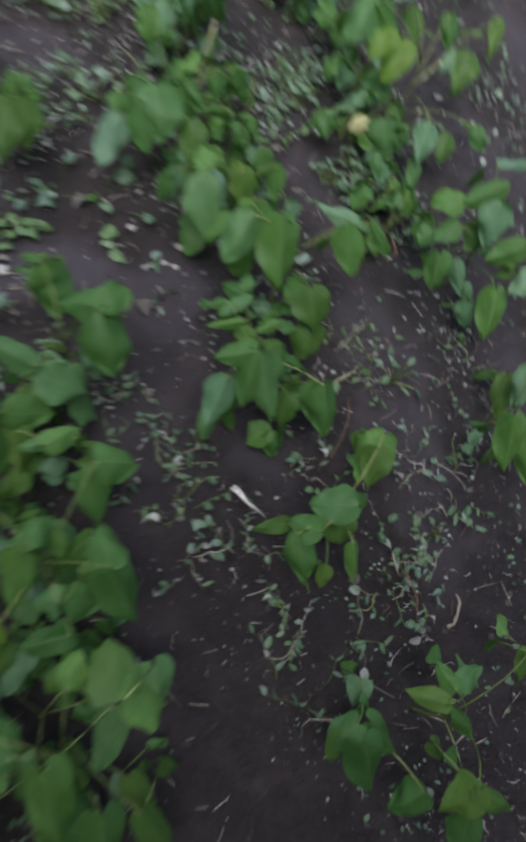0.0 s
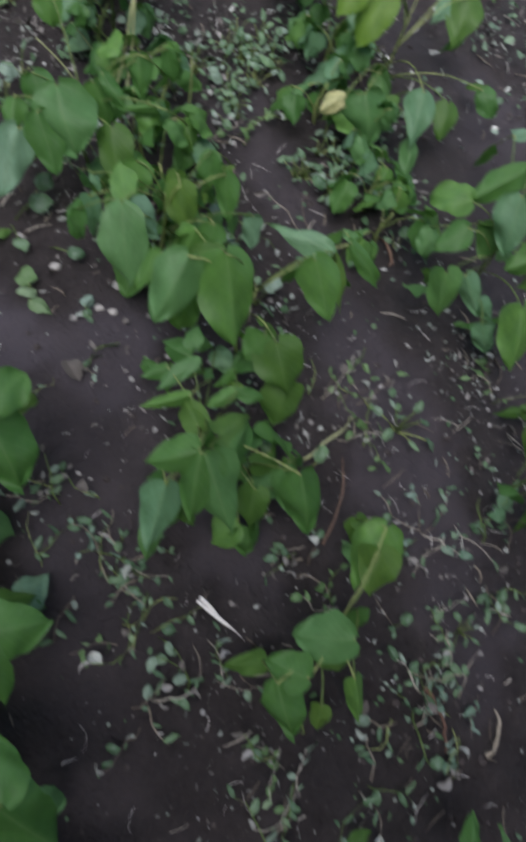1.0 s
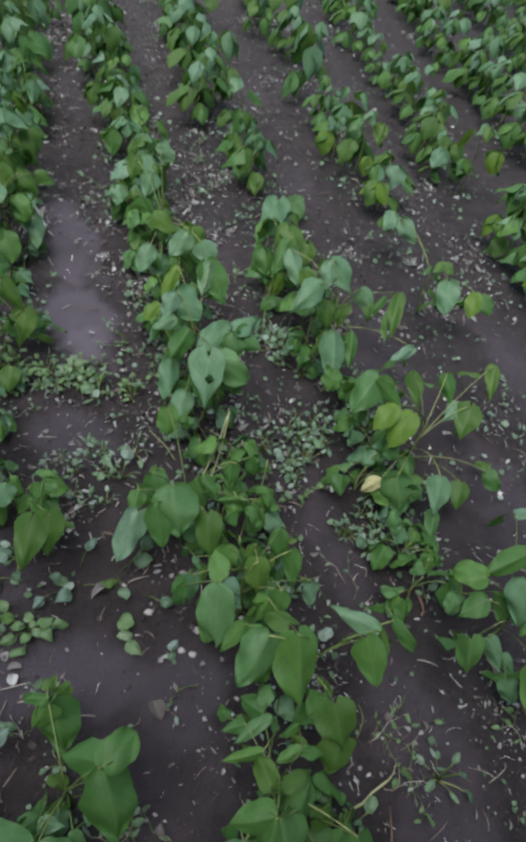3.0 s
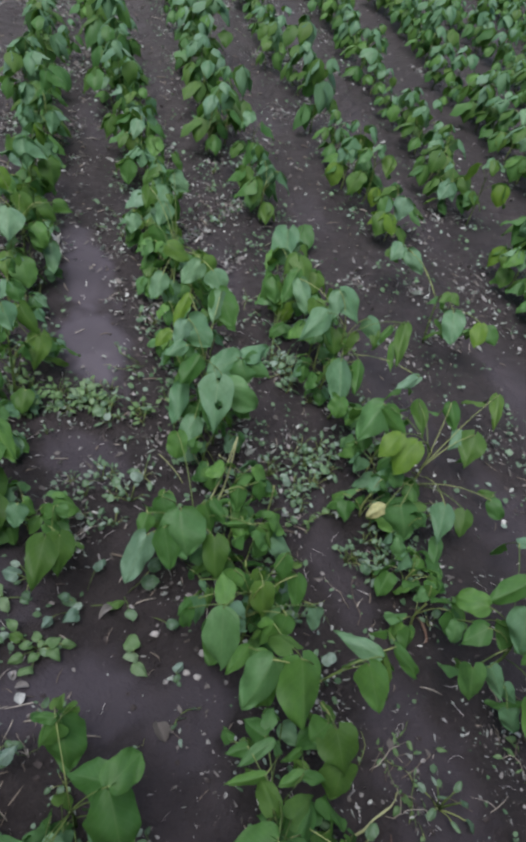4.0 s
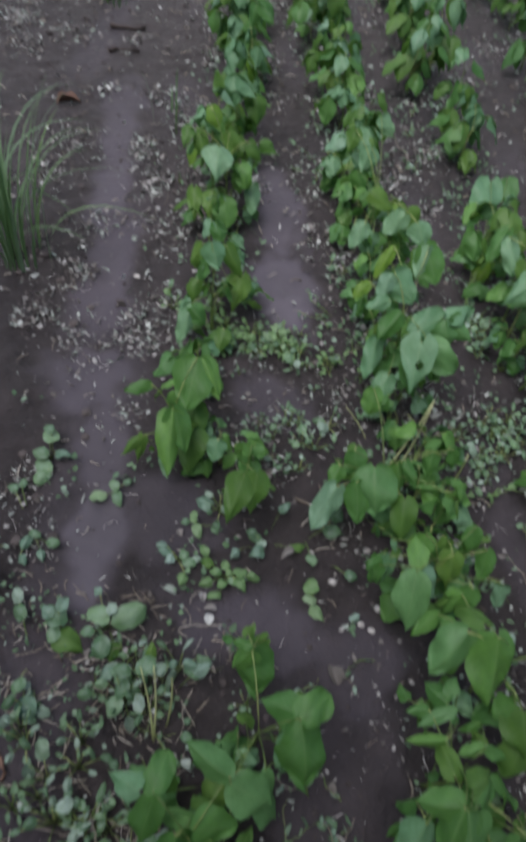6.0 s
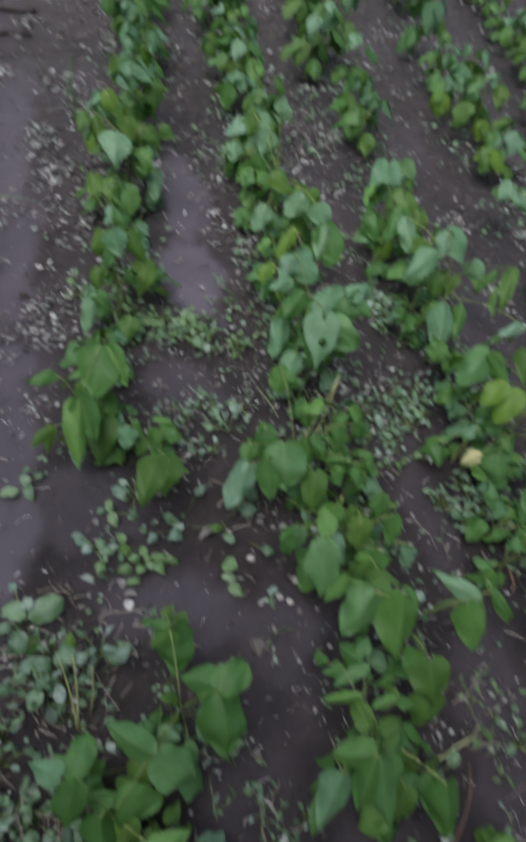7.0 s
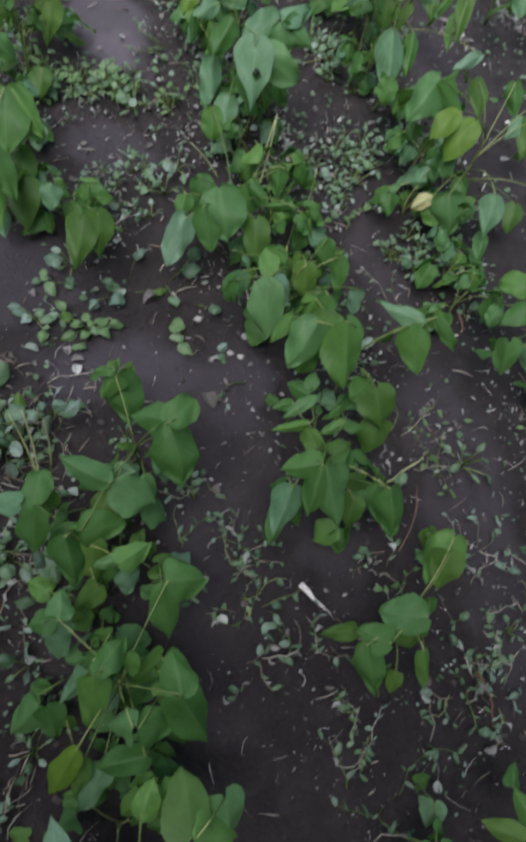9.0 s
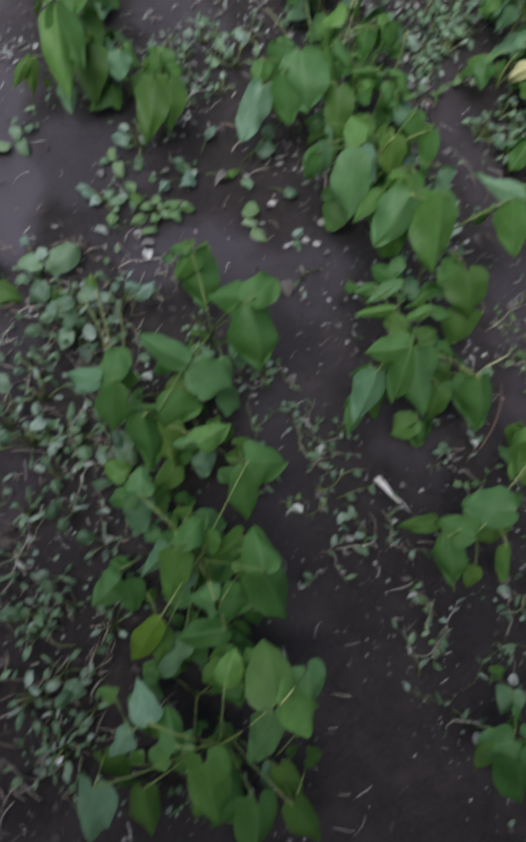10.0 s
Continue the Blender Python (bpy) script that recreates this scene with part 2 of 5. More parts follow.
def build_ground():
    xs = steps((-600, -60, 90), (-60, -8, 8), (-8, -2.6, 0.5), (-2.6, -1.0, 0.02), (-1.0, 0.8, 0.0125), (0.8, 3.2, 0.04), (3.2, 10, 0.6), (10, 60, 8), (60, 600, 90))
    ys = steps((-600, -60, 90), (-60, -4, 8), (-4, -0.7, 0.5), (-0.7, 2.6, 0.0125), (2.6, 4.6, 0.022), (4.6, 9.0, 0.045), (9.0, 20, 0.6), (20, 60, 8), (60, 900, 90))
    verts = [(x, y, ground_z(x, y)) for y in ys for x in xs]
    n = len(xs)
    faces = [(j * n + i, j * n + i + 1, j * n + n + i + 1, j * n + n + i) for j in range(len(ys) - 1) for i in range(n - 1)]
    me = make_mesh("ground", verts, faces, SOIL)
    wet = me.attributes.new("wet", "FLOAT", "POINT")
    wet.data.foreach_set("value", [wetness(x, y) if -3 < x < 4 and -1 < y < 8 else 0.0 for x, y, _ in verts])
    return tagged(new("ground", me), "dark wet silty field soil with smooth runnels", "soil", kind="structure")


build_ground()


def add_shade_wall():
    """An unseen plain wall, added on the near side to shade the first rows."""
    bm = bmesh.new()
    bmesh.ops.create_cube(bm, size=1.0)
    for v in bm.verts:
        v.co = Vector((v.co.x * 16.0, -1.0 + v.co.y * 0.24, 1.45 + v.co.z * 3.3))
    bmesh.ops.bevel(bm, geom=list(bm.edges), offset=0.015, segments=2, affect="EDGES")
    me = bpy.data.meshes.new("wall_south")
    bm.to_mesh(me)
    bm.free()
    me.materials.append(SHADE_WALL)
    tagged(new("wall_south", me), "unseen plain wall added to shade the near rows", "wall", kind="structure")


add_shade_wall()

# ---- leaf shapes ----
rng = random.Random(5)


def leaf_shape(name, material, seed, wide_at=0.34, point=1.0, bulge=0.10, fold=0.12, wave=0.03, heart=0.07, nu=6, nv=16, hole=False, blunt=0.5):
    """A leaflet of length 1 along +y and width 1, with rounded heart-shaped base and a drawn-out tip."""
    r = random.Random(seed)
    p1, p2, p3 = r.uniform(0, 6), r.uniform(0, 6), r.uniform(-0.05, 0.05)
    e1 = blunt
    e2 = e1 * (1 - wide_at) / wide_at * point
    top = (wide_at ** e1) * ((1 - wide_at) ** e2)
    verts, uvs = [], []
    for j in range(nv + 1):
        v = (j / nv) ** 1.15
        half = 0.5 * max(0.0, (max(v, 0.002) ** e1) * ((1 - v) ** e2) / top)
        for i in range(-nu, nu + 1):
            u = i / nu
            x = u * half * (1 + 0.075 * math.sin(8 * v + p1 + u) + 0.035 * math.sin(19 * v + p2 + 3 * u))
            y = v - heart * abs(u) ** 1.5 * (1 - v) ** 3 + p3 * u * v
            z = bulge * 4 * v * (1 - v) - 0.10 * v * v + 0.10 * v
            z += -fold * abs(u) ** 1.05 * half + wave * math.sin(7 * v + p2 + 2.2 * u) * abs(u) + 0.35 * wave * math.cos(15 * v + p1) * u * u
            verts.append((x, y, z))
            uvs.append((0.5 + u * 0.5, v))
    n = 2 * nu + 1
    faces = [(j * n + i, j * n + i + 1, j * n + n + i + 1, j * n + n + i) for j in range(nv) for i in range(n - 1)]
    if hole:
        mid = [(sum(verts[i][0] for i in f) / 4, sum(verts[i][1] for i in f) / 4) for f in faces]
        faces = [f for f, (x, y) in zip(faces, mid) if math.hypot((x + 0.10) / 0.115, (y - 0.40) / 0.085) > 1 + 0.2 * math.sin(37 * x + 51 * y)]
    return make_mesh(name, verts, faces, material, True, uvs)


BEAN_SHAPES = [leaf_shape("bean_leaflet", BEAN, s, rng.uniform(0.26, 0.36), rng.uniform(0.74, 1.02), rng.uniform(0.0, 0.12), rng.uniform(0.08, 0.6), rng.uniform(0.05, 0.13), rng.uniform(0.03, 0.11), blunt=rng.uniform(0.36, 0.5)) for s in range(10)]
FAR_SHAPES = [leaf_shape("bean_leaflet", SKY_SHEEN, 50 + s, 0.32, 1.1, 0.1, 0.4, 0.07, 0.1, nu=2, nv=5) for s in range(3)] + [leaf_shape("bean_leaflet", BEAN, 40 + s, rng.uniform(0.30, 0.42), 1.1, rng.uniform(0.06, 0.18), rng.uniform(0.1, 0.8), 0.07, 0.1, nu=2, nv=5) for s in range(4)] + [leaf_shape("bean_leaflet", OLIVE, 46 + s, 0.34, 1.1, 0.1, rng.uniform(0.2, 0.7), 0.07, 0.1, nu=2, nv=5) for s in range(3)]
SHEEN_SHAPES = [leaf_shape("bean_leaflet", SKY_SHEEN, 20 + s, rng.uniform(0.26, 0.35), rng.uniform(0.78, 1.02), rng.uniform(0.0, 0.10), rng.uniform(0.08, 0.55), rng.uniform(0.05, 0.12), rng.uniform(0.03, 0.11), blunt=rng.uniform(0.36, 0.48)) for s in range(4)]
OLIVE_SHAPES = [leaf_shape("bean_leaflet", OLIVE, 30 + s, rng.uniform(0.26, 0.35), rng.uniform(0.78, 1.05), rng.uniform(0.02, 0.12), rng.uniform(0.1, 0.5), rng.uniform(0.05, 0.10), rng.uniform(0.08, 0.16), nu=4, nv=12, blunt=rng.uniform(0.36, 0.48)) for s in range(4)]
YELLOW_SHAPE = leaf_shape("bean_leaflet", YELLOW, 99, 0.36, 1.0, 0.06, 0.5, 0.12)
YOUNG_SHAPES = [leaf_shape("bean_leaflet", YOUNG, 60 + s, 0.34, 0.85, 0.10, 0.15, 0.04) for s in range(2)]
EATEN_SHAPE = leaf_shape("bean_leaflet", SKY_SHEEN, 77, 0.20, 1.0, 0.06, 0.15, 0.05, 0.20, nu=16, nv=32, hole=True, blunt=0.4)
WEED_SHAPES = [leaf_shape("weed_leaf", WEED, 80 + s, rng.uniform(0.36, 0.48), rng.uniform(0.7, 1.0), 0.12, rng.uniform(-0.3, 0.5), 0.06, 0.05, nu=3, nv=6, blunt=0.5) for s in range(5)]


def placed(base, tip, width, facing=(0.0, -0.55, 0.8), twist=0.0):
    """The matrix that lays a unit leaf from base to tip."""
    base, tip = Vector(base), Vector(tip)
    y = tip - base
    length = y.length
    y.normalize()
    z = Vector(facing)
    z -= z.dot(y) * y
    z.normalize()
    x = y.cross(z)
    turn = Matrix((x, y, z)).transposed().to_4x4() @ Matrix.Rotation(twist, 4, "Y")
    return Matrix.Translation(base) @ turn @ Matrix.Diagonal((length * width, length, length * (0.5 + 0.5 * width), 1))


def tube(points, radii, sides=6):
    """Vertices and faces of a tapered tube along points."""
    verts, faces = [], []
    pts = [Vector(p) for p in points]
    for k, p in enumerate(pts):
        d = (pts[min(k + 1, len(pts) - 1)] - pts[max(k - 1, 0)]).normalized()
        a = d.orthogonal().normalized()
        b = d.cross(a)
        for s in range(sides):
            t = 2 * math.pi * s / sides
            verts.append(p + radii[k] * (math.cos(t) * a + math.sin(t) * b))
    for k in range(len(pts) - 1):
        for s in range(sides):
            s2 = (s + 1) % sides
            faces.append((k * sides + s, k * sides + s2, (k + 1) * sides + s2, (k + 1) * sides + s))
    faces.append(tuple(range(sides - 1, -1, -1)))
    faces.append(tuple(range((len(pts) - 1) * sides, len(pts) * sides)))
    return verts, faces


def join(chunks):
    """One list of vertices and faces out of several."""
    verts, faces = [], []
    for v, f in chunks:
        n = len(verts)
        verts += v
        faces += [tuple(i + n for i in face) for face in f]
    return verts, faces


def arc(a, b, lift, n=5, sway=(0, 0, 0)):
    a, b, sway = Vector(a), Vector(b), Vector(sway)
    return [a.lerp(b, k / n) + (Vector((0, 0, lift)) + sway) * math.sin(math.pi * k / n) for k in range(n + 1)]


def part(name, me, parent, m=None, label=""):
    """A mesh as a part under a thing; m is its place in the world."""
    ob = new(name, me)
    ob.parent = parent
    if m is not None:
        ob.matrix_basis = Matrix.Translation(-parent.location) @ m
    else:
        ob.matrix_basis = Matrix.Translation(-parent.location)
    return tagged(ob, label)


def thing(name, x, y, z, label, category, group="", kind=""):
    ob = new(name)
    ob.location = (x, y, z)
    ob.empty_display_size = 0.05
    return tagged(ob, label, category, group, kind)


class BeanPlant:
    """A bean plant at x, y. leaflet() adds its leaves one by one; close() adds stem and stalks."""

    def __init__(self, x, y, label, shapes=BEAN_SHAPES, pale=0.0, lean=(0.0, -0.55, 0.8)):
        self.lean = lean
        self.base = Vector((x, y, ground_z(x, y) - 0.004))
        self.root = thing("bean_plant", *self.base, label, "bean plant", "bean plants in rows")
        self.pale = pale
        self.under, self.leaves = [], []
        self.joints, self.shapes, self.rand = [], shapes, random.Random(int(1000 * x + 77 * y * 100))

    def leaflet(self, bx, by, bz, tx, ty, tz, width, shape=None, facing=None, label=""):
        r, facing = self.rand, facing or self.lean
        part("leaflet", shape or (r.choice(SHEEN_SHAPES) if self.shapes is BEAN_SHAPES and r.random() < self.pale else r.choice(self.shapes)), self.root, placed((bx, by, bz), (tx, ty, tz), width * r.uniform(0.95, 1.06), facing, r.uniform(-0.22, 0.22)), label)
        b = Vector((bx, by, bz))
        self.leaves.append((b, Vector((tx, ty, tz)), width))
        for j in self.joints:
            if (j - b).length < 0.028:
                return
        self.joints.append(b)

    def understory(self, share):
        """Smaller leaves hanging under the upper ones, about half in the darker olive."""
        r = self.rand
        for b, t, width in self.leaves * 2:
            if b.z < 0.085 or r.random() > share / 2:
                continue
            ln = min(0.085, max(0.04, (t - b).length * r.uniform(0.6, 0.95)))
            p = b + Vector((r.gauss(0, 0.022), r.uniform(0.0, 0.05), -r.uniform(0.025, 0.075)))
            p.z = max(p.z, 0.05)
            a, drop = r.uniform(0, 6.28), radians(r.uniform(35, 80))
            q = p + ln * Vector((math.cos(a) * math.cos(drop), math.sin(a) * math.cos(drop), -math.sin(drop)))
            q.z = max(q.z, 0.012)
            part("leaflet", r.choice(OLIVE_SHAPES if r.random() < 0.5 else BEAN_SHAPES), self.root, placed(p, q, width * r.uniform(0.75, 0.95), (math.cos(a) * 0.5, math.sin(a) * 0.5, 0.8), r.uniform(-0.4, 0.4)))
            self.under.append((b, p))

    def close(self, joined=False):
        r = self.rand
        if not self.joints:
            return self.root
        mean = sum(self.joints, Vector()) / len(self.joints)
        top = Vector((0.55 * self.base.x + 0.45 * mean.x, 0.55 * self.base.y + 0.45 * mean.y, max(j.z for j in self.joints) * 0.72))
        line = arc(self.base, top, 0.0, 6, (r.uniform(-0.012, 0.012), r.uniform(-0.012, 0.012), 0))
        chunks = [tube(line, [0.0034 - 0.0003 * k for k in range(7)])]
        for a, b in self.under:
            part("petiole", make_mesh("petiole", *tube(arc(a, b, 0.006, 3), [0.0013, 0.0011, 0.0010, 0.0013], 5), STALK), self.root, None)
        for j in self.joints:
            at = min(max((j.z - 0.05) / max(top.z, 0.02), 0.12), 0.97) * 6
            k = min(int(at), 5)
            start = line[k].lerp(line[k + 1], at - k)
            stalk = tube(arc(start, j, 0.012 + 0.1 * (j - start).length * r.uniform(0.3, 1), 5), [0.0014, 0.0011, 0.0010, 0.0009, 0.0010, 0.0016], 5)
            if joined:
                chunks.append(stalk)
            else:
                part("petiole", make_mesh("petiole", *stalk, STALK), self.root, None)
        part("stem", make_mesh("stem", *join(chunks), STALK), self.root, None)
        return self.root


def grown(x, y, label, height, seed, nodes=6, shapes=BEAN_SHAPES, joined=False, leaf=1.02, sheen_tops=None):
    """A bean plant with three-part leaves at its nodes, leaflets hanging."""
    r = random.Random(seed)
    p = BeanPlant(x, y, label, shapes, 0.22 if height > 0.24 or y > 0.85 else 0.06)
    turn = r.uniform(0, 6.28)
    for n in range(nodes):
        turn += 2.4 + r.uniform(-0.4, 0.4)
        f = (n + 0.6) / nodes
        z = height * (0.26 + 0.74 * f) * r.uniform(0.9, 1.05)
        reach = (0.020 + 0.050 * math.sin(math.pi * min(f + 0.12, 0.95))) * r.uniform(0.6, 1.2)
        out = Vector((math.cos(turn), math.sin(turn), 0))
        j = Vector((x, y, 0)) + out * reach
        size = (0.085 - 0.022 * abs(f - 0.45)) * r.uniform(0.72, 1.05) * (0.75 if n == nodes - 1 else 1) * leaf
        for side, way in ((-1, -1.25), (0, 0.0), (1, 1.25)):
            if r.random() < (0.18 if sheen_tops else 0.10):
                continue
            a = turn + way + r.uniform(-0.25, 0.25)
            drop = radians(r.uniform(38, 84))
            d = Vector((math.cos(a) * math.cos(drop), math.sin(a) * math.cos(drop), -math.sin(drop)))
            b = j + Vector((0, 0, z)) + 0.010 * Vector((math.cos(a), math.sin(a), 0))
            t = b + d * size * (1.08 if side == 0 else 0.95)
            if t.z < 0.02:
                t.z = 0.02
            # upper nodes mostly take the leaf with sky sheen in its colour
            p.leaflet(*b, *t, r.uniform(0.70, 0.92), r.choice(sheen_tops) if sheen_tops and f > 0.55 and r.random() < 0.6 else None, facing=(math.cos(a) * 0.5, math.sin(a) * 0.5, 0.8))
    return p.close(joined)


# ---- the bean plants nearest the path ----
UNDER = 1.3

p = BeanPlant(0.03, 0.44, "low bean plant with broad light green drooping leaves", lean=(-0.1, -0.3, 0.9))
p.leaflet(0.016, 0.375, 0.237, -0.037, 0.372, 0.205, 0.74)
p.leaflet(0.017, 0.372, 0.237, 0.011, 0.318, 0.170, 0.57)
p.leaflet(0.022, 0.372, 0.237, 0.056, 0.304, 0.160, 0.60)
p.leaflet(-0.017, 0.353, 0.190, -0.035, 0.292, 0.140, 0.58, SHEEN_SHAPES[3])
p.leaflet(-0.028, 0.338, 0.150, -0.037, 0.285, 0.100, 0.44)
p.leaflet(0.139, 0.367, 0.170, 0.160, 0.312, 0.100, 0.53)
p.leaflet(0.124, 0.378, 0.150, 0.142, 0.333, 0.100, 0.49)
p.leaflet(0.090, 0.357, 0.140, 0.088, 0.323, 0.090, 0.70, OLIVE_SHAPES[0])
p.leaflet(0.016, 0.526, 0.150, -0.015, 0.554, 0.130, 0.80)
p.leaflet(-0.010, 0.509, 0.150, -0.045, 0.501, 0.140, 0.58)
p.leaflet(0.027, 0.518, 0.160, -0.024, 0.486, 0.140, 0.34)
p.leaflet(0.014, 0.469, 0.160, -0.044, 0.457, 0.150, 0.31)
p.leaflet(0.071, 0.474, 0.160, 0.034, 0.459, 0.150, 0.46)
p.leaflet(0.071, 0.474, 0.160, 0.105, 0.469, 0.150, 0.53)
p.leaflet(0.059, 0.575, 0.070, 0.085, 0.544, 0.060, 0.78, SHEEN_SHAPES[0])
p.leaflet(0.016, 0.536, 0.150, 0.030, 0.568, 0.150, 0.71)
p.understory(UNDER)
p.close()

p = BeanPlant(0.10, 0.60, "bean plant with large smooth drooping leaves on wet soil", lean=(-0.1, -0.4, 0.9))
p.leaflet(0.009, 0.598, 0.255, -0.029, 0.544, 0.200, 0.64)
p.leaflet(0.051, 0.600, 0.260, 0.070, 0.531, 0.170, 0.63)
p.leaflet(0.155, 0.600, 0.260, 0.183, 0.552, 0.200, 0.64)
p.leaflet(0.178, 0.619, 0.250, 0.111, 0.662, 0.235, 0.37, SHEEN_SHAPES[0])
p.leaflet(0.214, 0.647, 0.230, 0.267, 0.624, 0.170, 0.27)
p.leaflet(0.120, 0.532, 0.180, 0.143, 0.488, 0.120, 0.84, OLIVE_SHAPES[0])
p.leaflet(0.107, 0.540, 0.180, 0.084, 0.523, 0.150, 1.05)
p.leaflet(0.143, 0.503, 0.120, 0.136, 0.470, 0.060, 0.88, OLIVE_SHAPES[3])
p.leaflet(-0.020, 0.640, 0.200, -0.052, 0.611, 0.160, 0.42)
p.leaflet(0.027, 0.700, 0.170, 0.009, 0.684, 0.120, 0.84)
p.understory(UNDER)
p.close()

p = BeanPlant(-0.02, 0.76, "bean plant with hanging heart-shaped leaves in the crop row", lean=(-0.1, -0.5, 0.9))
p.leaflet(-0.066, 0.689, 0.225, -0.058, 0.625, 0.150, 0.61)
p.leaflet(-0.058, 0.686, 0.220, -0.021, 0.681, 0.175, 0.79, SHEEN_SHAPES[3])
p.leaflet(-0.062, 0.699, 0.220, -0.068, 0.760, 0.215, 0.60)
p.leaflet(-0.106, 0.717, 0.200, -0.104, 0.699, 0.140, 0.41, SHEEN_SHAPES[2])
p.leaflet(-0.115, 0.719, 0.190, -0.136, 0.703, 0.160, 0.50)
p.leaflet(-0.104, 0.752, 0.200, -0.094, 0.741, 0.180, 0.51, SHEEN_SHAPES[0])
p.leaflet(0.008, 0.769, 0.170, 0.018, 0.742, 0.100, 0.59, OLIVE_SHAPES[0])
p.leaflet(0.072, 0.803, 0.160, 0.081, 0.770, 0.100, 0.54)
p.leaflet(0.113, 0.760, 0.130, 0.117, 0.740, 0.080, 0.59, SHEEN_SHAPES[1])
p.leaflet(0.055, 0.852, 0.150, 0.055, 0.828, 0.100, 0.62)
p.leaflet(0.056, 0.733, 0.140, 0.048, 0.711, 0.100, 0.84)
p.leaflet(-0.049, 0.777, 0.200, -0.047, 0.751, 0.160, 0.85)
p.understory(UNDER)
p.close()

p = BeanPlant(-0.12, 0.93, "bean plant with dark green leaves hanging low in the row", lean=(-0.0, -0.6, 0.9))
p.leaflet(-0.209, 0.870, 0.140, -0.236, 0.794, 0.090, 0.54, SHEEN_SHAPES[1])
p.leaflet(-0.213, 0.905, 0.160, -0.220, 0.868, 0.130, 0.71)
p.leaflet(-0.178, 0.863, 0.180, -0.157, 0.814, 0.120, 0.60)
p.leaflet(-0.153, 0.890, 0.200, -0.129, 0.831, 0.140, 0.94)
p.leaflet(-0.178, 1.087, 0.200, -0.173, 1.057, 0.150, 0.77)
p.leaflet(-0.108, 0.926, 0.180, -0.085, 0.907, 0.120, 0.52)
p.leaflet(-0.083, 0.866, 0.160, -0.071, 0.815, 0.100, 0.62, OLIVE_SHAPES[2])
p.leaflet(-0.047, 0.962, 0.200, -0.044, 0.938, 0.150, 0.65)
p.leaflet(-0.008, 0.979, 0.200, 0.002, 0.972, 0.150, 0.49)
p.leaflet(-0.024, 0.892, 0.180, -0.070, 0.892, 0.170, 0.29)
p.leaflet(-0.095, 0.931, 0.190, -0.065, 0.899, 0.160, 0.41)
p.leaflet(-0.190, 0.941, 0.170, -0.174, 0.920, 0.120, 0.81)
p.understory(UNDER)
p.close()

p = BeanPlant(-0.38, 0.87, "short bean sprig with two dark hanging leaves", lean=(0.1, -0.6, 0.9))
p.leaflet(-0.383, 0.824, 0.160, -0.393, 0.753, 0.100, 0.58, OLIVE_SHAPES[1])
p.leaflet(-0.360, 0.836, 0.160, -0.355, 0.787, 0.100, 0.73, OLIVE_SHAPES[1])
p.leaflet(-0.386, 0.907, 0.150, -0.398, 0.890, 0.130, 0.87)
p.leaflet(-0.380, 0.908, 0.150, -0.361, 0.898, 0.130, 0.86)
p.understory(UNDER)
p.close()

p = BeanPlant(-0.25, 0.43, "sprawling bean plant with broad dark leaves", lean=(0.1, -0.2, 0.9))
p.leaflet(-0.203, 0.434, 0.200, -0.165, 0.481, 0.190, 0.80)
p.leaflet(-0.201, 0.428, 0.200, -0.174, 0.367, 0.130, 0.69)
p.leaflet(-0.207, 0.440, 0.200, -0.262, 0.455, 0.170, 0.84)
p.leaflet(-0.215, 0.426, 0.160, -0.217, 0.383, 0.110, 0.35, SHEEN_SHAPES[0])
p.leaflet(-0.232, 0.372, 0.140, -0.217, 0.347, 0.100, 0.46)
p.leaflet(-0.276, 0.340, 0.160, -0.216, 0.335, 0.120, 0.85)
p.leaflet(-0.276, 0.379, 0.140, -0.244, 0.379, 0.130, 0.65, SHEEN_SHAPES[2])
p.leaflet(-0.309, 0.277, 0.160, -0.252, 0.301, 0.120, 0.69)
p.leaflet(-0.280, 0.343, 0.180, -0.348, 0.368, 0.200, 0.56)
p.leaflet(-0.291, 0.518, 0.170, -0.313, 0.501, 0.120, 0.65)
p.leaflet(-0.293, 0.522, 0.180, -0.324, 0.524, 0.170, 0.55)
p.leaflet(-0.289, 0.532, 0.150, -0.268, 0.483, 0.080, 0.72)
p.leaflet(-0.259, 0.402, 0.090, -0.251, 0.379, 0.070, 0.95, SHEEN_SHAPES[1])
p.leaflet(-0.207, 0.422, 0.090, -0.202, 0.389, 0.060, 0.70, SHEEN_SHAPES[0])
p.understory(UNDER)
p.close()

p = BeanPlant(-0.31, 0.27, "sprawling bean plant with overlapping leaflets on pale stalks", lean=(0.1, -0.1, 0.9))
p.leaflet(-0.371, 0.301, 0.200, -0.368, 0.356, 0.185, 0.69)
p.leaflet(-0.368, 0.296, 0.200, -0.376, 0.251, 0.130, 0.53)
p.leaflet(-0.389, 0.298, 0.200, -0.437, 0.311, 0.180, 0.67, SHEEN_SHAPES[2])
p.leaflet(-0.330, 0.265, 0.170, -0.314, 0.214, 0.100, 0.55)
p.leaflet(-0.299, 0.263, 0.140, -0.287, 0.221, 0.080, 0.69, OLIVE_SHAPES[0])
p.leaflet(-0.249, 0.238, 0.170, -0.288, 0.231, 0.160, 0.48)
p.leaflet(-0.252, 0.231, 0.180, -0.213, 0.266, 0.165, 0.67)
p.leaflet(-0.244, 0.236, 0.120, -0.243, 0.207, 0.080, 0.73, SHEEN_SHAPES[0])
p.leaflet(-0.283, 0.207, 0.120, -0.314, 0.178, 0.080, 0.60, OLIVE_SHAPES[1])
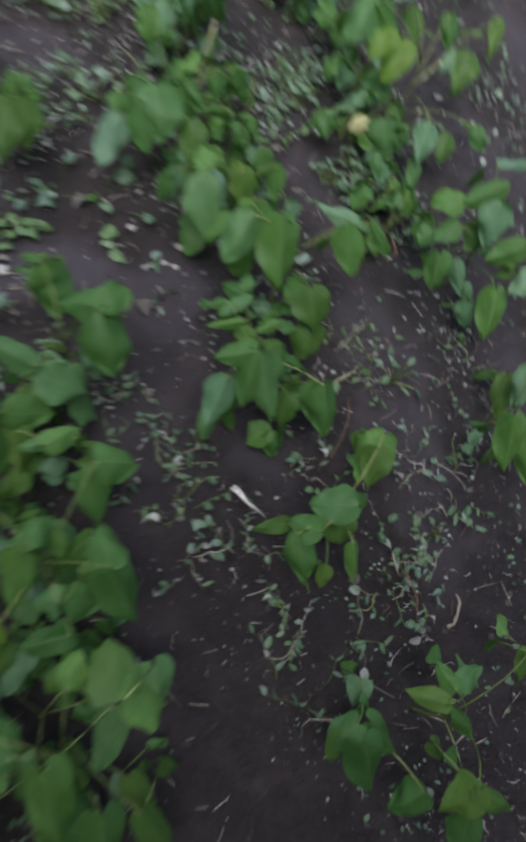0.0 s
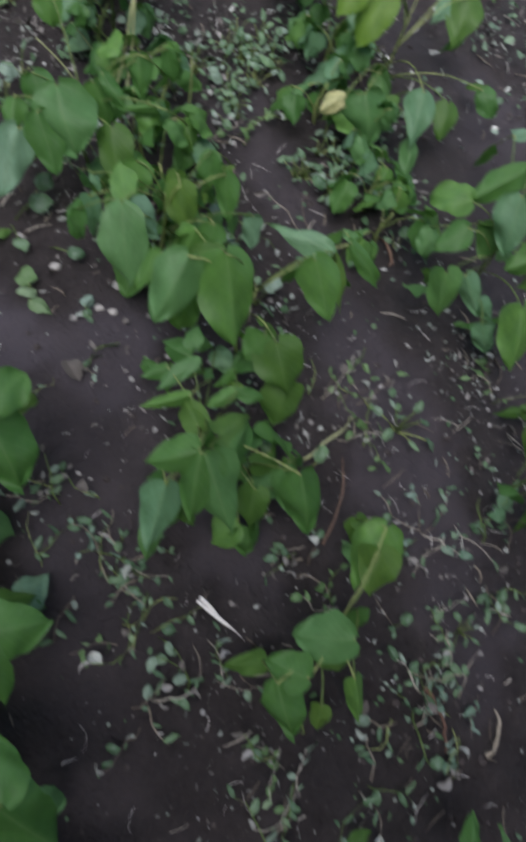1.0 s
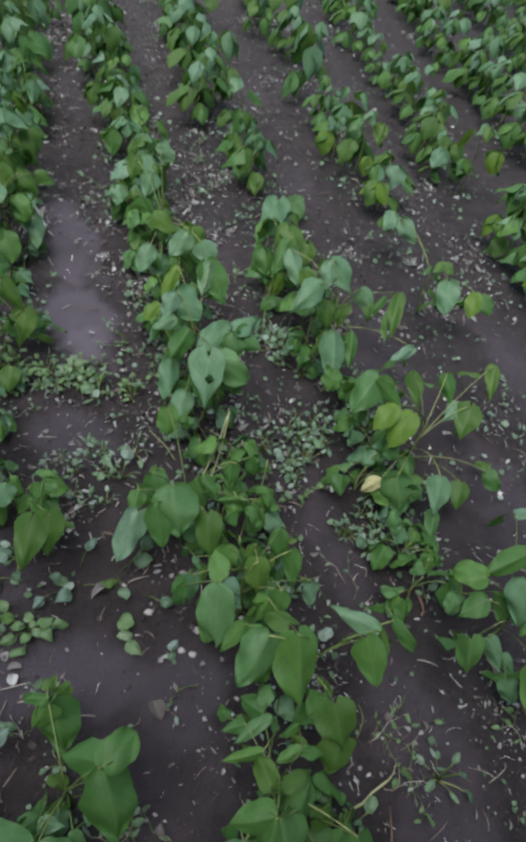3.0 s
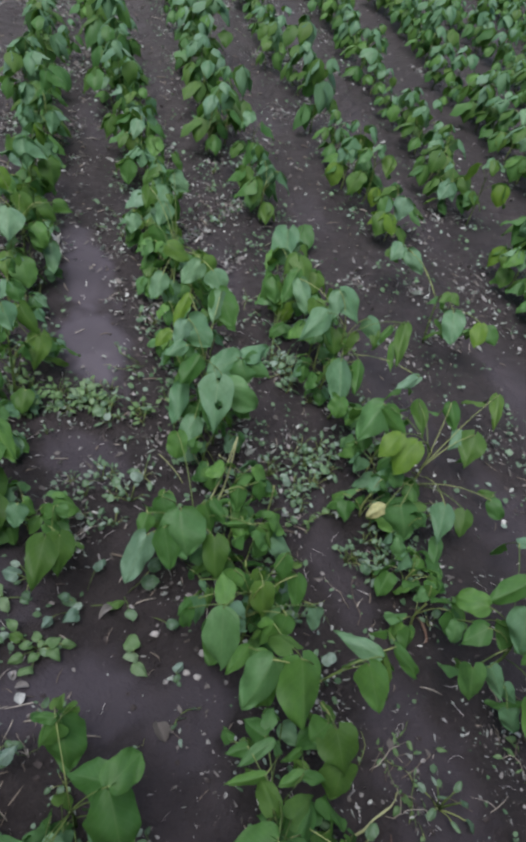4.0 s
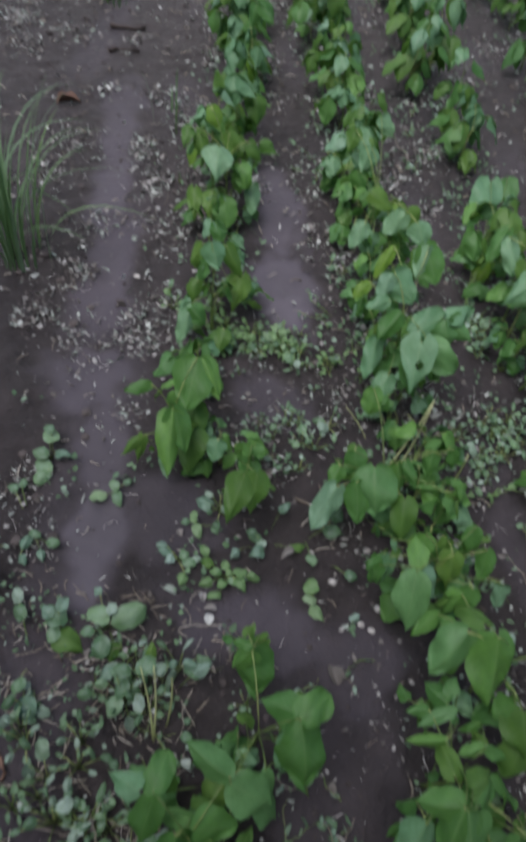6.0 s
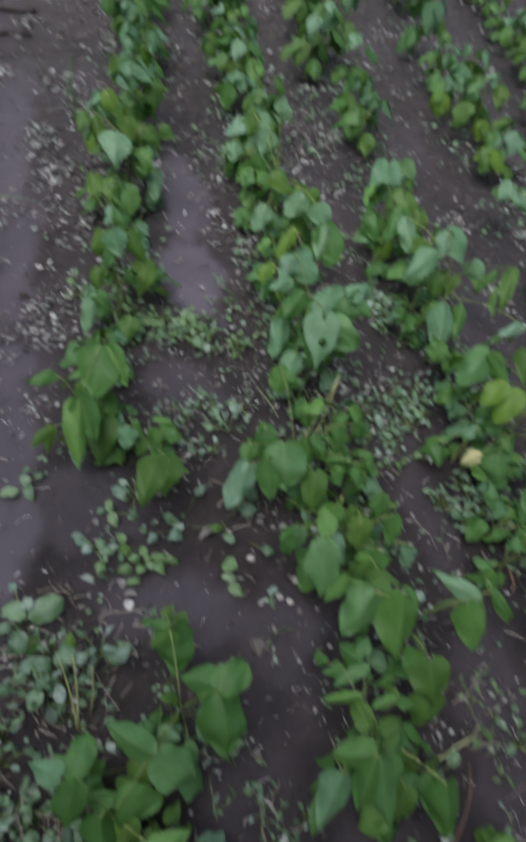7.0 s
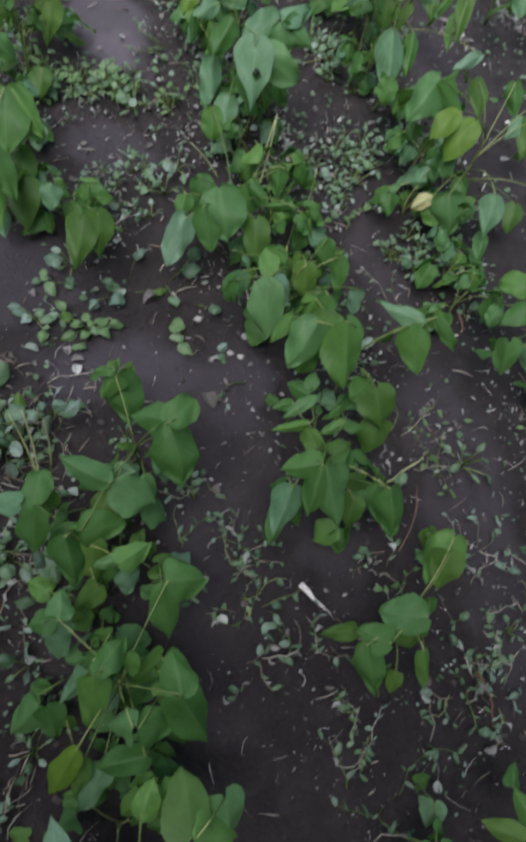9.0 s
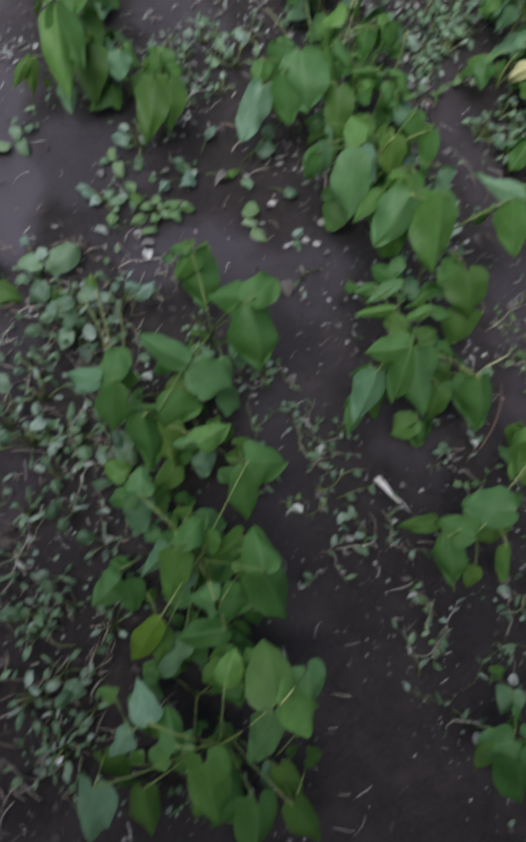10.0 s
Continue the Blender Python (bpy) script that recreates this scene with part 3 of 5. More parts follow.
p.understory(UNDER)
p.close()

p = BeanPlant(-0.24, 0.10, "large sprawling bean plant with butterfly-shaped leaf pairs", lean=(0.1, 0.0, 0.9))
p.leaflet(-0.185, 0.210, 0.190, -0.131, 0.221, 0.160, 0.93)
p.leaflet(-0.192, 0.201, 0.190, -0.179, 0.146, 0.120, 0.47)
p.leaflet(-0.318, 0.156, 0.180, -0.322, 0.195, 0.175, 0.91)
p.leaflet(-0.321, 0.153, 0.180, -0.320, 0.113, 0.120, 0.53, SHEEN_SHAPES[1])
p.leaflet(-0.327, 0.154, 0.180, -0.360, 0.149, 0.160, 0.71)
p.leaflet(-0.260, 0.093, 0.210, -0.233, 0.136, 0.185, 0.66)
p.leaflet(-0.264, 0.089, 0.210, -0.268, 0.031, 0.130, 0.40)
p.leaflet(-0.273, 0.093, 0.200, -0.306, 0.058, 0.140, 0.40, SHEEN_SHAPES[3])
p.leaflet(-0.156, 0.072, 0.220, -0.173, 0.126, 0.200, 0.77)
p.leaflet(-0.158, 0.069, 0.220, -0.117, 0.019, 0.140, 0.57)
p.leaflet(-0.211, 0.034, 0.200, -0.244, 0.039, 0.160, 0.83)
p.leaflet(-0.204, 0.034, 0.200, -0.165, 0.038, 0.160, 0.82)
p.leaflet(-0.194, 0.001, 0.150, -0.257, -0.015, 0.120, 0.51)
p.leaflet(-0.277, 0.007, 0.170, -0.310, -0.045, 0.100, 0.38, YOUNG_SHAPES[1])
p.leaflet(-0.271, -0.010, 0.140, -0.278, -0.054, 0.090, 0.40, OLIVE_SHAPES[1])
p.leaflet(-0.247, -0.014, 0.120, -0.272, -0.068, 0.070, 0.50, SHEEN_SHAPES[1])
p.understory(UNDER)
p.close()

p = BeanPlant(-0.19, -0.12, "bean plant with dull broad leaves by the path", lean=(0.0, 0.2, 0.9))
p.leaflet(-0.274, -0.103, 0.200, -0.294, -0.057, 0.180, 0.64, SHEEN_SHAPES[2])
p.leaflet(-0.137, -0.070, 0.240, -0.150, -0.005, 0.200, 0.73, OLIVE_SHAPES[2])
p.leaflet(-0.131, -0.071, 0.240, -0.082, -0.078, 0.190, 0.90)
p.leaflet(-0.139, -0.078, 0.240, -0.149, -0.145, 0.150, 0.33)
p.leaflet(-0.192, -0.057, 0.200, -0.181, -0.017, 0.200, 0.81)
p.leaflet(-0.241, -0.125, 0.200, -0.258, -0.086, 0.170, 0.55)
p.leaflet(-0.206, -0.140, 0.200, -0.183, -0.221, 0.120, 0.49)
p.leaflet(-0.290, -0.113, 0.200, -0.316, -0.144, 0.160, 0.50, SHEEN_SHAPES[0])
p.leaflet(-0.326, -0.175, 0.180, -0.332, -0.254, 0.100, 0.43, SHEEN_SHAPES[2])
p.leaflet(-0.276, -0.189, 0.120, -0.263, -0.252, 0.060, 0.45, OLIVE_SHAPES[3])
p.leaflet(-0.111, -0.159, 0.110, -0.074, -0.203, 0.070, 0.49, OLIVE_SHAPES[3])
p.leaflet(-0.139, -0.192, 0.150, -0.135, -0.264, 0.080, 0.53)
p.leaflet(-0.096, -0.192, 0.140, -0.053, -0.243, 0.080, 0.44, OLIVE_SHAPES[3])
p.leaflet(-0.124, -0.156, 0.100, -0.121, -0.199, 0.060, 0.31, SHEEN_SHAPES[1])
p.understory(UNDER)
p.close()

p = BeanPlant(0.18, 0.19, "small bean plant with bright leaves beside straw litter", lean=(-0.2, -0.1, 0.9))
p.leaflet(0.248, 0.308, 0.140, 0.220, 0.245, 0.090, 0.69)
p.leaflet(0.236, 0.279, 0.140, 0.234, 0.232, 0.090, 0.80, OLIVE_SHAPES[1])
p.leaflet(0.186, 0.183, 0.160, 0.127, 0.193, 0.120, 0.78)
p.leaflet(0.135, 0.147, 0.140, 0.096, 0.171, 0.110, 0.82)
p.leaflet(0.103, 0.144, 0.130, 0.128, 0.086, 0.080, 0.58)
p.leaflet(0.183, 0.179, 0.090, 0.197, 0.149, 0.050, 1.05, OLIVE_SHAPES[2])
p.leaflet(0.201, 0.141, 0.100, 0.217, 0.090, 0.050, 0.33)
p.leaflet(0.169, 0.111, 0.060, 0.168, 0.084, 0.030, 0.61, OLIVE_SHAPES[2])
p.understory(UNDER)
p.close()

p = BeanPlant(0.19, -0.11, "low bean plant with dull green leaves near bare mud", lean=(-0.2, 0.2, 0.9))
p.leaflet(0.162, -0.103, 0.170, 0.136, -0.127, 0.120, 0.74)
p.leaflet(0.167, -0.126, 0.180, 0.204, -0.185, 0.100, 0.50)
p.leaflet(0.180, -0.100, 0.170, 0.234, -0.140, 0.120, 0.50)
p.leaflet(0.245, -0.179, 0.170, 0.219, -0.203, 0.120, 0.68)
p.leaflet(0.191, -0.050, 0.120, 0.192, -0.085, 0.080, 0.70, SHEEN_SHAPES[2])
p.understory(UNDER)
p.close()

p = BeanPlant(0.32, -0.09, "bean plant with small paired leaves on wet ground", lean=(-0.3, 0.1, 0.9))
p.leaflet(0.287, -0.063, 0.200, 0.279, -0.028, 0.170, 0.60)
p.leaflet(0.288, -0.062, 0.200, 0.345, -0.034, 0.170, 0.40)
p.leaflet(0.274, -0.079, 0.200, 0.230, -0.063, 0.170, 0.52, OLIVE_SHAPES[3])
p.leaflet(0.278, -0.080, 0.200, 0.330, -0.120, 0.150, 0.29)
p.leaflet(0.302, -0.175, 0.200, 0.271, -0.204, 0.150, 0.71, OLIVE_SHAPES[1])
p.leaflet(0.301, -0.177, 0.200, 0.368, -0.204, 0.160, 0.37, OLIVE_SHAPES[3])
p.leaflet(0.312, -0.211, 0.150, 0.318, -0.268, 0.100, 0.64)
p.leaflet(0.440, -0.015, 0.150, 0.447, -0.055, 0.100, 0.44, OLIVE_SHAPES[0])
p.understory(UNDER)
p.close()

p = BeanPlant(0.47, 0.72, "bean plant with rounded pale leaves over wet mud", lean=(-0.4, -0.5, 0.9))
p.leaflet(0.415, 0.754, 0.200, 0.371, 0.786, 0.170, 0.74)
p.leaflet(0.415, 0.723, 0.180, 0.372, 0.706, 0.150, 0.78)
p.leaflet(0.508, 0.805, 0.220, 0.429, 0.775, 0.180, 0.48)
p.leaflet(0.455, 0.726, 0.250, 0.461, 0.682, 0.180, 0.74, SHEEN_SHAPES[0])
p.leaflet(0.456, 0.737, 0.180, 0.459, 0.709, 0.130, 0.65)
p.leaflet(0.544, 0.686, 0.200, 0.472, 0.669, 0.160, 0.60)
p.leaflet(0.366, 0.646, 0.180, 0.382, 0.620, 0.110, 0.59)
p.leaflet(0.416, 0.666, 0.150, 0.452, 0.630, 0.100, 0.46, SHEEN_SHAPES[3])
p.leaflet(0.460, 0.653, 0.100, 0.496, 0.639, 0.070, 0.63, SHEEN_SHAPES[3])
p.leaflet(0.457, 0.615, 0.100, 0.487, 0.594, 0.050, 0.63, SHEEN_SHAPES[1])
p.leaflet(0.493, 0.612, 0.150, 0.507, 0.552, 0.070, 0.54)
p.leaflet(0.552, 0.620, 0.200, 0.509, 0.601, 0.160, 0.91, SHEEN_SHAPES[0])
p.leaflet(0.554, 0.938, 0.150, 0.651, 0.968, 0.140, 0.29, SHEEN_SHAPES[1])
p.understory(UNDER)
p.close()

p = BeanPlant(0.49, 0.38, "bean plant with broad light leaves at the row's edge", lean=(-0.4, -0.2, 0.9))
p.leaflet(0.500, 0.429, 0.200, 0.499, 0.381, 0.130, 0.53, SHEEN_SHAPES[0])
p.leaflet(0.522, 0.465, 0.100, 0.521, 0.398, 0.050, 0.48, OLIVE_SHAPES[3])
p.leaflet(0.447, 0.333, 0.200, 0.469, 0.270, 0.120, 0.48)
p.leaflet(0.464, 0.349, 0.050, 0.499, 0.387, 0.050, 0.42, SHEEN_SHAPES[2])
p.leaflet(0.464, 0.336, 0.050, 0.443, 0.340, 0.040, 0.90, SHEEN_SHAPES[2])
p.leaflet(0.514, 0.338, 0.140, 0.547, 0.274, 0.070, 0.45)
p.understory(UNDER)
p.close()

p = BeanPlant(-0.13, 1.32, "tall bean plant with an insect-eaten leaf among whole ones", pale=0.4, lean=(-0.0, -0.8, 0.9))
p.leaflet(-0.108, 1.168, 0.275, -0.105, 1.095, 0.190, 0.66, EATEN_SHAPE)
p.leaflet(-0.089, 1.202, 0.250, -0.017, 1.182, 0.200, 0.68)
p.leaflet(-0.062, 1.284, 0.255, -0.132, 1.254, 0.225, 0.80)
p.leaflet(-0.058, 1.275, 0.255, -0.041, 1.254, 0.205, 0.98)
p.leaflet(-0.052, 1.286, 0.255, 0.014, 1.282, 0.210, 0.77)
p.leaflet(-0.056, 1.285, 0.255, 0.005, 1.352, 0.245, 0.54)
p.leaflet(-0.151, 1.291, 0.240, -0.186, 1.244, 0.190, 0.66)
p.leaflet(-0.184, 1.297, 0.260, -0.233, 1.276, 0.240, 0.55, SHEEN_SHAPES[0])
p.leaflet(-0.187, 1.356, 0.290, -0.129, 1.330, 0.240, 0.85, SHEEN_SHAPES[1])
p.leaflet(-0.190, 1.345, 0.290, -0.211, 1.310, 0.250, 0.76, SHEEN_SHAPES[0])
p.leaflet(-0.119, 1.467, 0.300, -0.129, 1.423, 0.240, 0.62, SHEEN_SHAPES[3])
p.leaflet(-0.127, 1.476, 0.300, -0.080, 1.427, 0.230, 0.69)
p.leaflet(-0.194, 1.479, 0.270, -0.224, 1.427, 0.210, 0.38, YOUNG_SHAPES[0])
p.leaflet(-0.228, 1.422, 0.200, -0.261, 1.391, 0.170, 0.55, YOUNG_SHAPES[0])
p.leaflet(-0.183, 1.280, 0.160, -0.192, 1.201, 0.100, 0.45)
p.leaflet(-0.145, 1.183, 0.150, -0.167, 1.130, 0.100, 0.63)
p.understory(UNDER)
p.close()

p = BeanPlant(-0.25, 1.81, "bean plant with crowded grey-green leaves", pale=0.4, lean=(0.1, -0.8, 0.9))
p.leaflet(-0.178, 1.661, 0.250, -0.222, 1.632, 0.200, 0.75)
p.leaflet(-0.272, 1.628, 0.220, -0.295, 1.595, 0.160, 0.67, SHEEN_SHAPES[1])
p.leaflet(-0.272, 1.727, 0.250, -0.208, 1.727, 0.210, 0.62, OLIVE_SHAPES[2])
p.leaflet(-0.173, 1.692, 0.240, -0.134, 1.696, 0.190, 0.97, OLIVE_SHAPES[2])
p.leaflet(-0.141, 1.648, 0.240, -0.102, 1.621, 0.180, 0.83)
p.leaflet(-0.244, 1.658, 0.180, -0.259, 1.639, 0.120, 0.77)
p.leaflet(-0.303, 1.942, 0.260, -0.314, 1.915, 0.200, 0.81)
p.leaflet(-0.360, 2.024, 0.260, -0.366, 1.996, 0.200, 0.73, OLIVE_SHAPES[1])
p.leaflet(-0.297, 2.098, 0.280, -0.250, 2.101, 0.230, 0.78, SHEEN_SHAPES[1])
p.leaflet(-0.327, 1.917, 0.200, -0.298, 1.907, 0.140, 0.81)
p.understory(UNDER)
p.close()

p = BeanPlant(0.21, 1.54, "bean plant with wide grey-green hanging leaves", pale=0.4, lean=(-0.2, -0.8, 0.9))
p.leaflet(0.184, 1.566, 0.290, 0.176, 1.525, 0.230, 0.64, SHEEN_SHAPES[0])
p.leaflet(0.185, 1.573, 0.290, 0.248, 1.533, 0.220, 0.71, SHEEN_SHAPES[2])
p.leaflet(0.155, 1.506, 0.260, 0.086, 1.451, 0.200, 0.54, SHEEN_SHAPES[2])
p.leaflet(0.091, 1.662, 0.250, 0.121, 1.601, 0.180, 0.54)
p.leaflet(0.084, 1.684, 0.260, 0.048, 1.606, 0.200, 0.42)
p.leaflet(0.200, 1.554, 0.180, 0.207, 1.519, 0.120, 0.87, OLIVE_SHAPES[2])
p.leaflet(0.289, 1.598, 0.200, 0.338, 1.574, 0.140, 0.66, SHEEN_SHAPES[3])
p.leaflet(0.197, 1.396, 0.200, 0.209, 1.313, 0.110, 0.52, SHEEN_SHAPES[3])
p.leaflet(0.254, 1.433, 0.180, 0.252, 1.370, 0.120, 0.41)
p.leaflet(0.386, 1.572, 0.220, 0.369, 1.478, 0.140, 0.35, OLIVE_SHAPES[0])
p.leaflet(0.420, 1.428, 0.160, 0.354, 1.388, 0.140, 0.35)
p.leaflet(0.134, 1.588, 0.240, 0.141, 1.573, 0.190, 0.92, OLIVE_SHAPES[2])
p.understory(UNDER)
p.close()

p = BeanPlant(0.39, 1.15, "leafy bean plant with bright yellow-green young leaves", lean=(-0.3, -0.8, 0.9))
p.leaflet(0.269, 1.213, 0.240, 0.216, 1.150, 0.180, 0.66)
p.leaflet(0.266, 1.198, 0.240, 0.337, 1.180, 0.180, 0.54)
p.leaflet(0.293, 1.120, 0.245, 0.252, 1.081, 0.205, 0.67, YOUNG_SHAPES[1])
p.leaflet(0.334, 1.118, 0.230, 0.293, 1.075, 0.165, 0.69, YOUNG_SHAPES[0])
p.leaflet(0.378, 1.278, 0.200, 0.399, 1.221, 0.140, 0.45, OLIVE_SHAPES[1])
p.leaflet(0.463, 1.295, 0.200, 0.480, 1.253, 0.150, 0.56)
p.leaflet(0.525, 1.236, 0.160, 0.508, 1.177, 0.100, 0.76, OLIVE_SHAPES[1])
p.leaflet(0.503, 1.250, 0.150, 0.465, 1.213, 0.120, 0.69, SHEEN_SHAPES[2])
p.leaflet(0.305, 1.107, 0.130, 0.258, 1.075, 0.100, 0.64, SHEEN_SHAPES[1])
p.leaflet(0.315, 1.018, 0.130, 0.341, 0.981, 0.060, 0.91)
p.leaflet(0.419, 1.033, 0.130, 0.408, 0.969, 0.070, 0.62, SHEEN_SHAPES[2])
p.leaflet(0.415, 0.987, 0.070, 0.413, 0.940, 0.030, 0.50)
p.leaflet(0.284, 1.021, 0.120, 0.243, 1.002, 0.100, 0.64, YELLOW_SHAPE)
p.leaflet(0.554, 1.090, 0.100, 0.582, 1.058, 0.070, 0.72)
p.leaflet(0.481, 1.049, 0.100, 0.473, 1.004, 0.060, 0.76, OLIVE_SHAPES[2])
p.leaflet(0.631, 1.399, 0.160, 0.623, 1.324, 0.100, 0.39, OLIVE_SHAPES[0])
p.leaflet(0.264, 1.225, 0.120, 0.257, 1.199, 0.090, 0.96)
p.understory(UNDER)
p.close()

p = BeanPlant(0.56, 1.81, "thin bean sprig with one pale hanging leaf", lean=(-0.4, -0.8, 0.9))
p.leaflet(0.558, 1.693, 0.200, 0.556, 1.618, 0.140, 0.66, SHEEN_SHAPES[1])
p.leaflet(0.651, 1.691, 0.180, 0.637, 1.635, 0.130, 0.62, YOUNG_SHAPES[1])
p.leaflet(0.666, 1.682, 0.180, 0.694, 1.646, 0.140, 0.78)
p.leaflet(0.556, 1.758, 0.220, 0.521, 1.733, 0.200, 0.60, OLIVE_SHAPES[3])
p.leaflet(0.557, 1.758, 0.220, 0.581, 1.733, 0.200, 0.71, OLIVE_SHAPES[2])
p.leaflet(0.475, 2.021, 0.200, 0.538, 1.988, 0.140, 0.60, SHEEN_SHAPES[0])
p.leaflet(0.461, 2.050, 0.200, 0.429, 2.023, 0.150, 0.92, SHEEN_SHAPES[2])
p.understory(UNDER)
p.close()

p = BeanPlant(-0.55, 0.93, "bean plant with one finely ribbed pale leaf over wet soil", lean=(0.2, -0.6, 0.9))
p.leaflet(-0.544, 0.900, 0.210, -0.526, 0.808, 0.120, 0.47)
p.leaflet(-0.542, 0.903, 0.210, -0.506, 0.857, 0.140, 0.58)
p.leaflet(-0.531, 1.013, 0.240, -0.529, 0.935, 0.170, 0.75)
p.leaflet(-0.521, 1.017, 0.240, -0.472, 0.976, 0.180, 0.53)
p.leaflet(-0.605, 0.953, 0.200, -0.654, 0.930, 0.190, 0.44)
p.leaflet(-0.601, 0.886, 0.120, -0.609, 0.863, 0.060, 0.38, OLIVE_SHAPES[0])
p.leaflet(-0.609, 0.877, 0.120, -0.637, 0.855, 0.080, 0.36, OLIVE_SHAPES[3])
p.leaflet(-0.552, 0.882, 0.080, -0.542, 0.856, 0.040, 0.67, SHEEN_SHAPES[3])
p.leaflet(-0.514, 0.927, 0.120, -0.502, 0.868, 0.050, 0.71, OLIVE_SHAPES[1])
p.leaflet(-0.524, 0.980, 0.140, -0.499, 0.937, 0.090, 0.78, OLIVE_SHAPES[3])
p.understory(UNDER)
p.close()

p = BeanPlant(-0.59, 1.34, "bean plant topped by a pale young leaf", lean=(0.3, -0.8, 0.9))
p.leaflet(-0.605, 1.367, 0.250, -0.577, 1.339, 0.200, 0.91, SHEEN_SHAPES[3])
p.leaflet(-0.630, 1.376, 0.230, -0.651, 1.356, 0.180, 0.58, OLIVE_SHAPES[1])
p.leaflet(-0.579, 1.409, 0.220, -0.536, 1.394, 0.150, 0.47, OLIVE_SHAPES[3])
p.leaflet(-0.532, 1.400, 0.150, -0.539, 1.340, 0.080, 0.58, OLIVE_SHAPES[1])
p.leaflet(-0.617, 1.256, 0.150, -0.630, 1.191, 0.080, 0.47, SHEEN_SHAPES[0])
p.leaflet(-0.614, 1.247, 0.150, -0.579, 1.242, 0.110, 0.85)
p.leaflet(-0.540, 1.273, 0.080, -0.542, 1.233, 0.040, 0.74, OLIVE_SHAPES[2])
p.leaflet(-0.628, 1.331, 0.160, -0.634, 1.307, 0.110, 0.70, OLIVE_SHAPES[3])
p.understory(UNDER)
p.close()

p = BeanPlant(-0.69, 1.83, "bushy bean plant at the edge of bare soil", lean=(0.3, -0.8, 0.9))
p.leaflet(-0.706, 1.783, 0.250, -0.694, 1.713, 0.190, 0.91, SHEEN_SHAPES[2])
p.leaflet(-0.807, 1.836, 0.260, -0.809, 1.791, 0.220, 0.60, OLIVE_SHAPES[1])
p.leaflet(-0.641, 1.864, 0.240, -0.602, 1.859, 0.190, 0.73, OLIVE_SHAPES[3])
p.leaflet(-0.603, 1.871, 0.240, -0.557, 1.888, 0.210, 0.75, OLIVE_SHAPES[1])
p.leaflet(-0.764, 1.751, 0.130, -0.745, 1.692, 0.060, 0.50, OLIVE_SHAPES[1])
p.leaflet(-0.677, 1.758, 0.120, -0.654, 1.715, 0.050, 0.86)
p.leaflet(-0.714, 1.756, 0.130, -0.709, 1.711, 0.070, 0.74, OLIVE_SHAPES[0])
p.leaflet(-0.648, 1.811, 0.200, -0.620, 1.787, 0.140, 0.70)
p.leaflet(-0.614, 1.843, 0.130, -0.597, 1.785, 0.060, 0.52, SHEEN_SHAPES[0])
p.leaflet(-0.764, 1.898, 0.300, -0.734, 1.884, 0.250, 0.87, YOUNG_SHAPES[1])
p.leaflet(-0.780, 1.851, 0.240, -0.760, 1.832, 0.180, 0.70, OLIVE_SHAPES[3])
p.leaflet(-0.698, 1.867, 0.250, -0.678, 1.848, 0.190, 0.80, OLIVE_SHAPES[1])
p.understory(UNDER)
p.close()

p = BeanPlant(0.06, 1.63, "bean plant with narrow upright young leaves")
p.leaflet(0.132, 1.937, 0.101, 0.091, 1.861, 0.026, 0.60)
p.leaflet(0.177, 1.918, 0.082, 0.153, 1.859, 0.021, 0.63)
p.leaflet(0.115, 2.298, 0.060, 0.096, 2.145, 0.015, 0.63, SHEEN_SHAPES[1])
p.leaflet(0.169, 2.332, 0.067, 0.191, 2.248, 0.015, 0.71)
p.leaflet(0.069, 2.135, 0.060, 0.040, 2.069, 0.015, 0.55)
p.understory(1.2)
p.close()


# ---- low plants filling the rows between them ----
r = random.Random(17)
for k, y0, y1, gap, h in ((0, 0.40, 0.85, 0.11, 0.12), (0, 0.85, 1.95, 0.075, 0.16), (-1, -0.18, 0.42, 0.07, 0.12), (-1, 0.95, 2.2, 0.13, 0.15), (1, 0.80, 1.95, 0.085, 0.15)):
    y = y0
    while y < y1:
        x = row_x(k, y) + r.uniform(-0.045, 0.045) + (0.06 if k == -1 and y < 0.6 else -0.04 if k == 0 and y < 0.7 else 0.0)
        if k == 0 and 0.54 < y < 0.72:
            y += 0.05
            continue
        grown(x, y, "low young bean plant shaded by taller ones", h * r.uniform(0.8, 1.15) + 0.03 * max(0.0, y - 0.9), int(5000 + 100 * y + k), 4, joined=True, leaf=0.78)
        y += gap * r.uniform(0.7, 1.3)

# ---- the rows going away ----
LABELS = ("knee-high green bean plant standing in its row", "bean plant with hanging green leaves in wet soil", "bushy bean plant in a crowded row", "slender bean plant with drooping leaves")
r = random.Random(11)
near_starts = {-1: 2.0, 0: 1.95, 1: 1.85, 2: 2.45, 3: 1.9, 4: 2.6, 5: 3.2, 6: 4.0, 7: 5.0, 8: 6.0}
spots = []
for k, y in near_starts.items():
    while y < 11.5:
        x = row_x(k, y) + r.gauss(0.0, 0.038)
        gap = 0.155 if k < 2 else 0.135
        if k == -1 and y > 4.2 and r.random() < 0.3:
            y += 0.5
            continue
        if noise.noise((x * 2.2, y * 2.2, 21)) + r.uniform(-0.2, 0.35) > (-0.34 if k == 0 else -0.16 if k < 2 else -0.26) and -1.9 < x < 0.75 + 0.30 * y:
            spots.append((x, y, k))
        y += gap * r.uniform(0.7, 1.35)
ROW_SHAPES = BEAN_SHAPES[:4] + OLIVE_SHAPES + YOUNG_SHAPES[:1]
templates = []
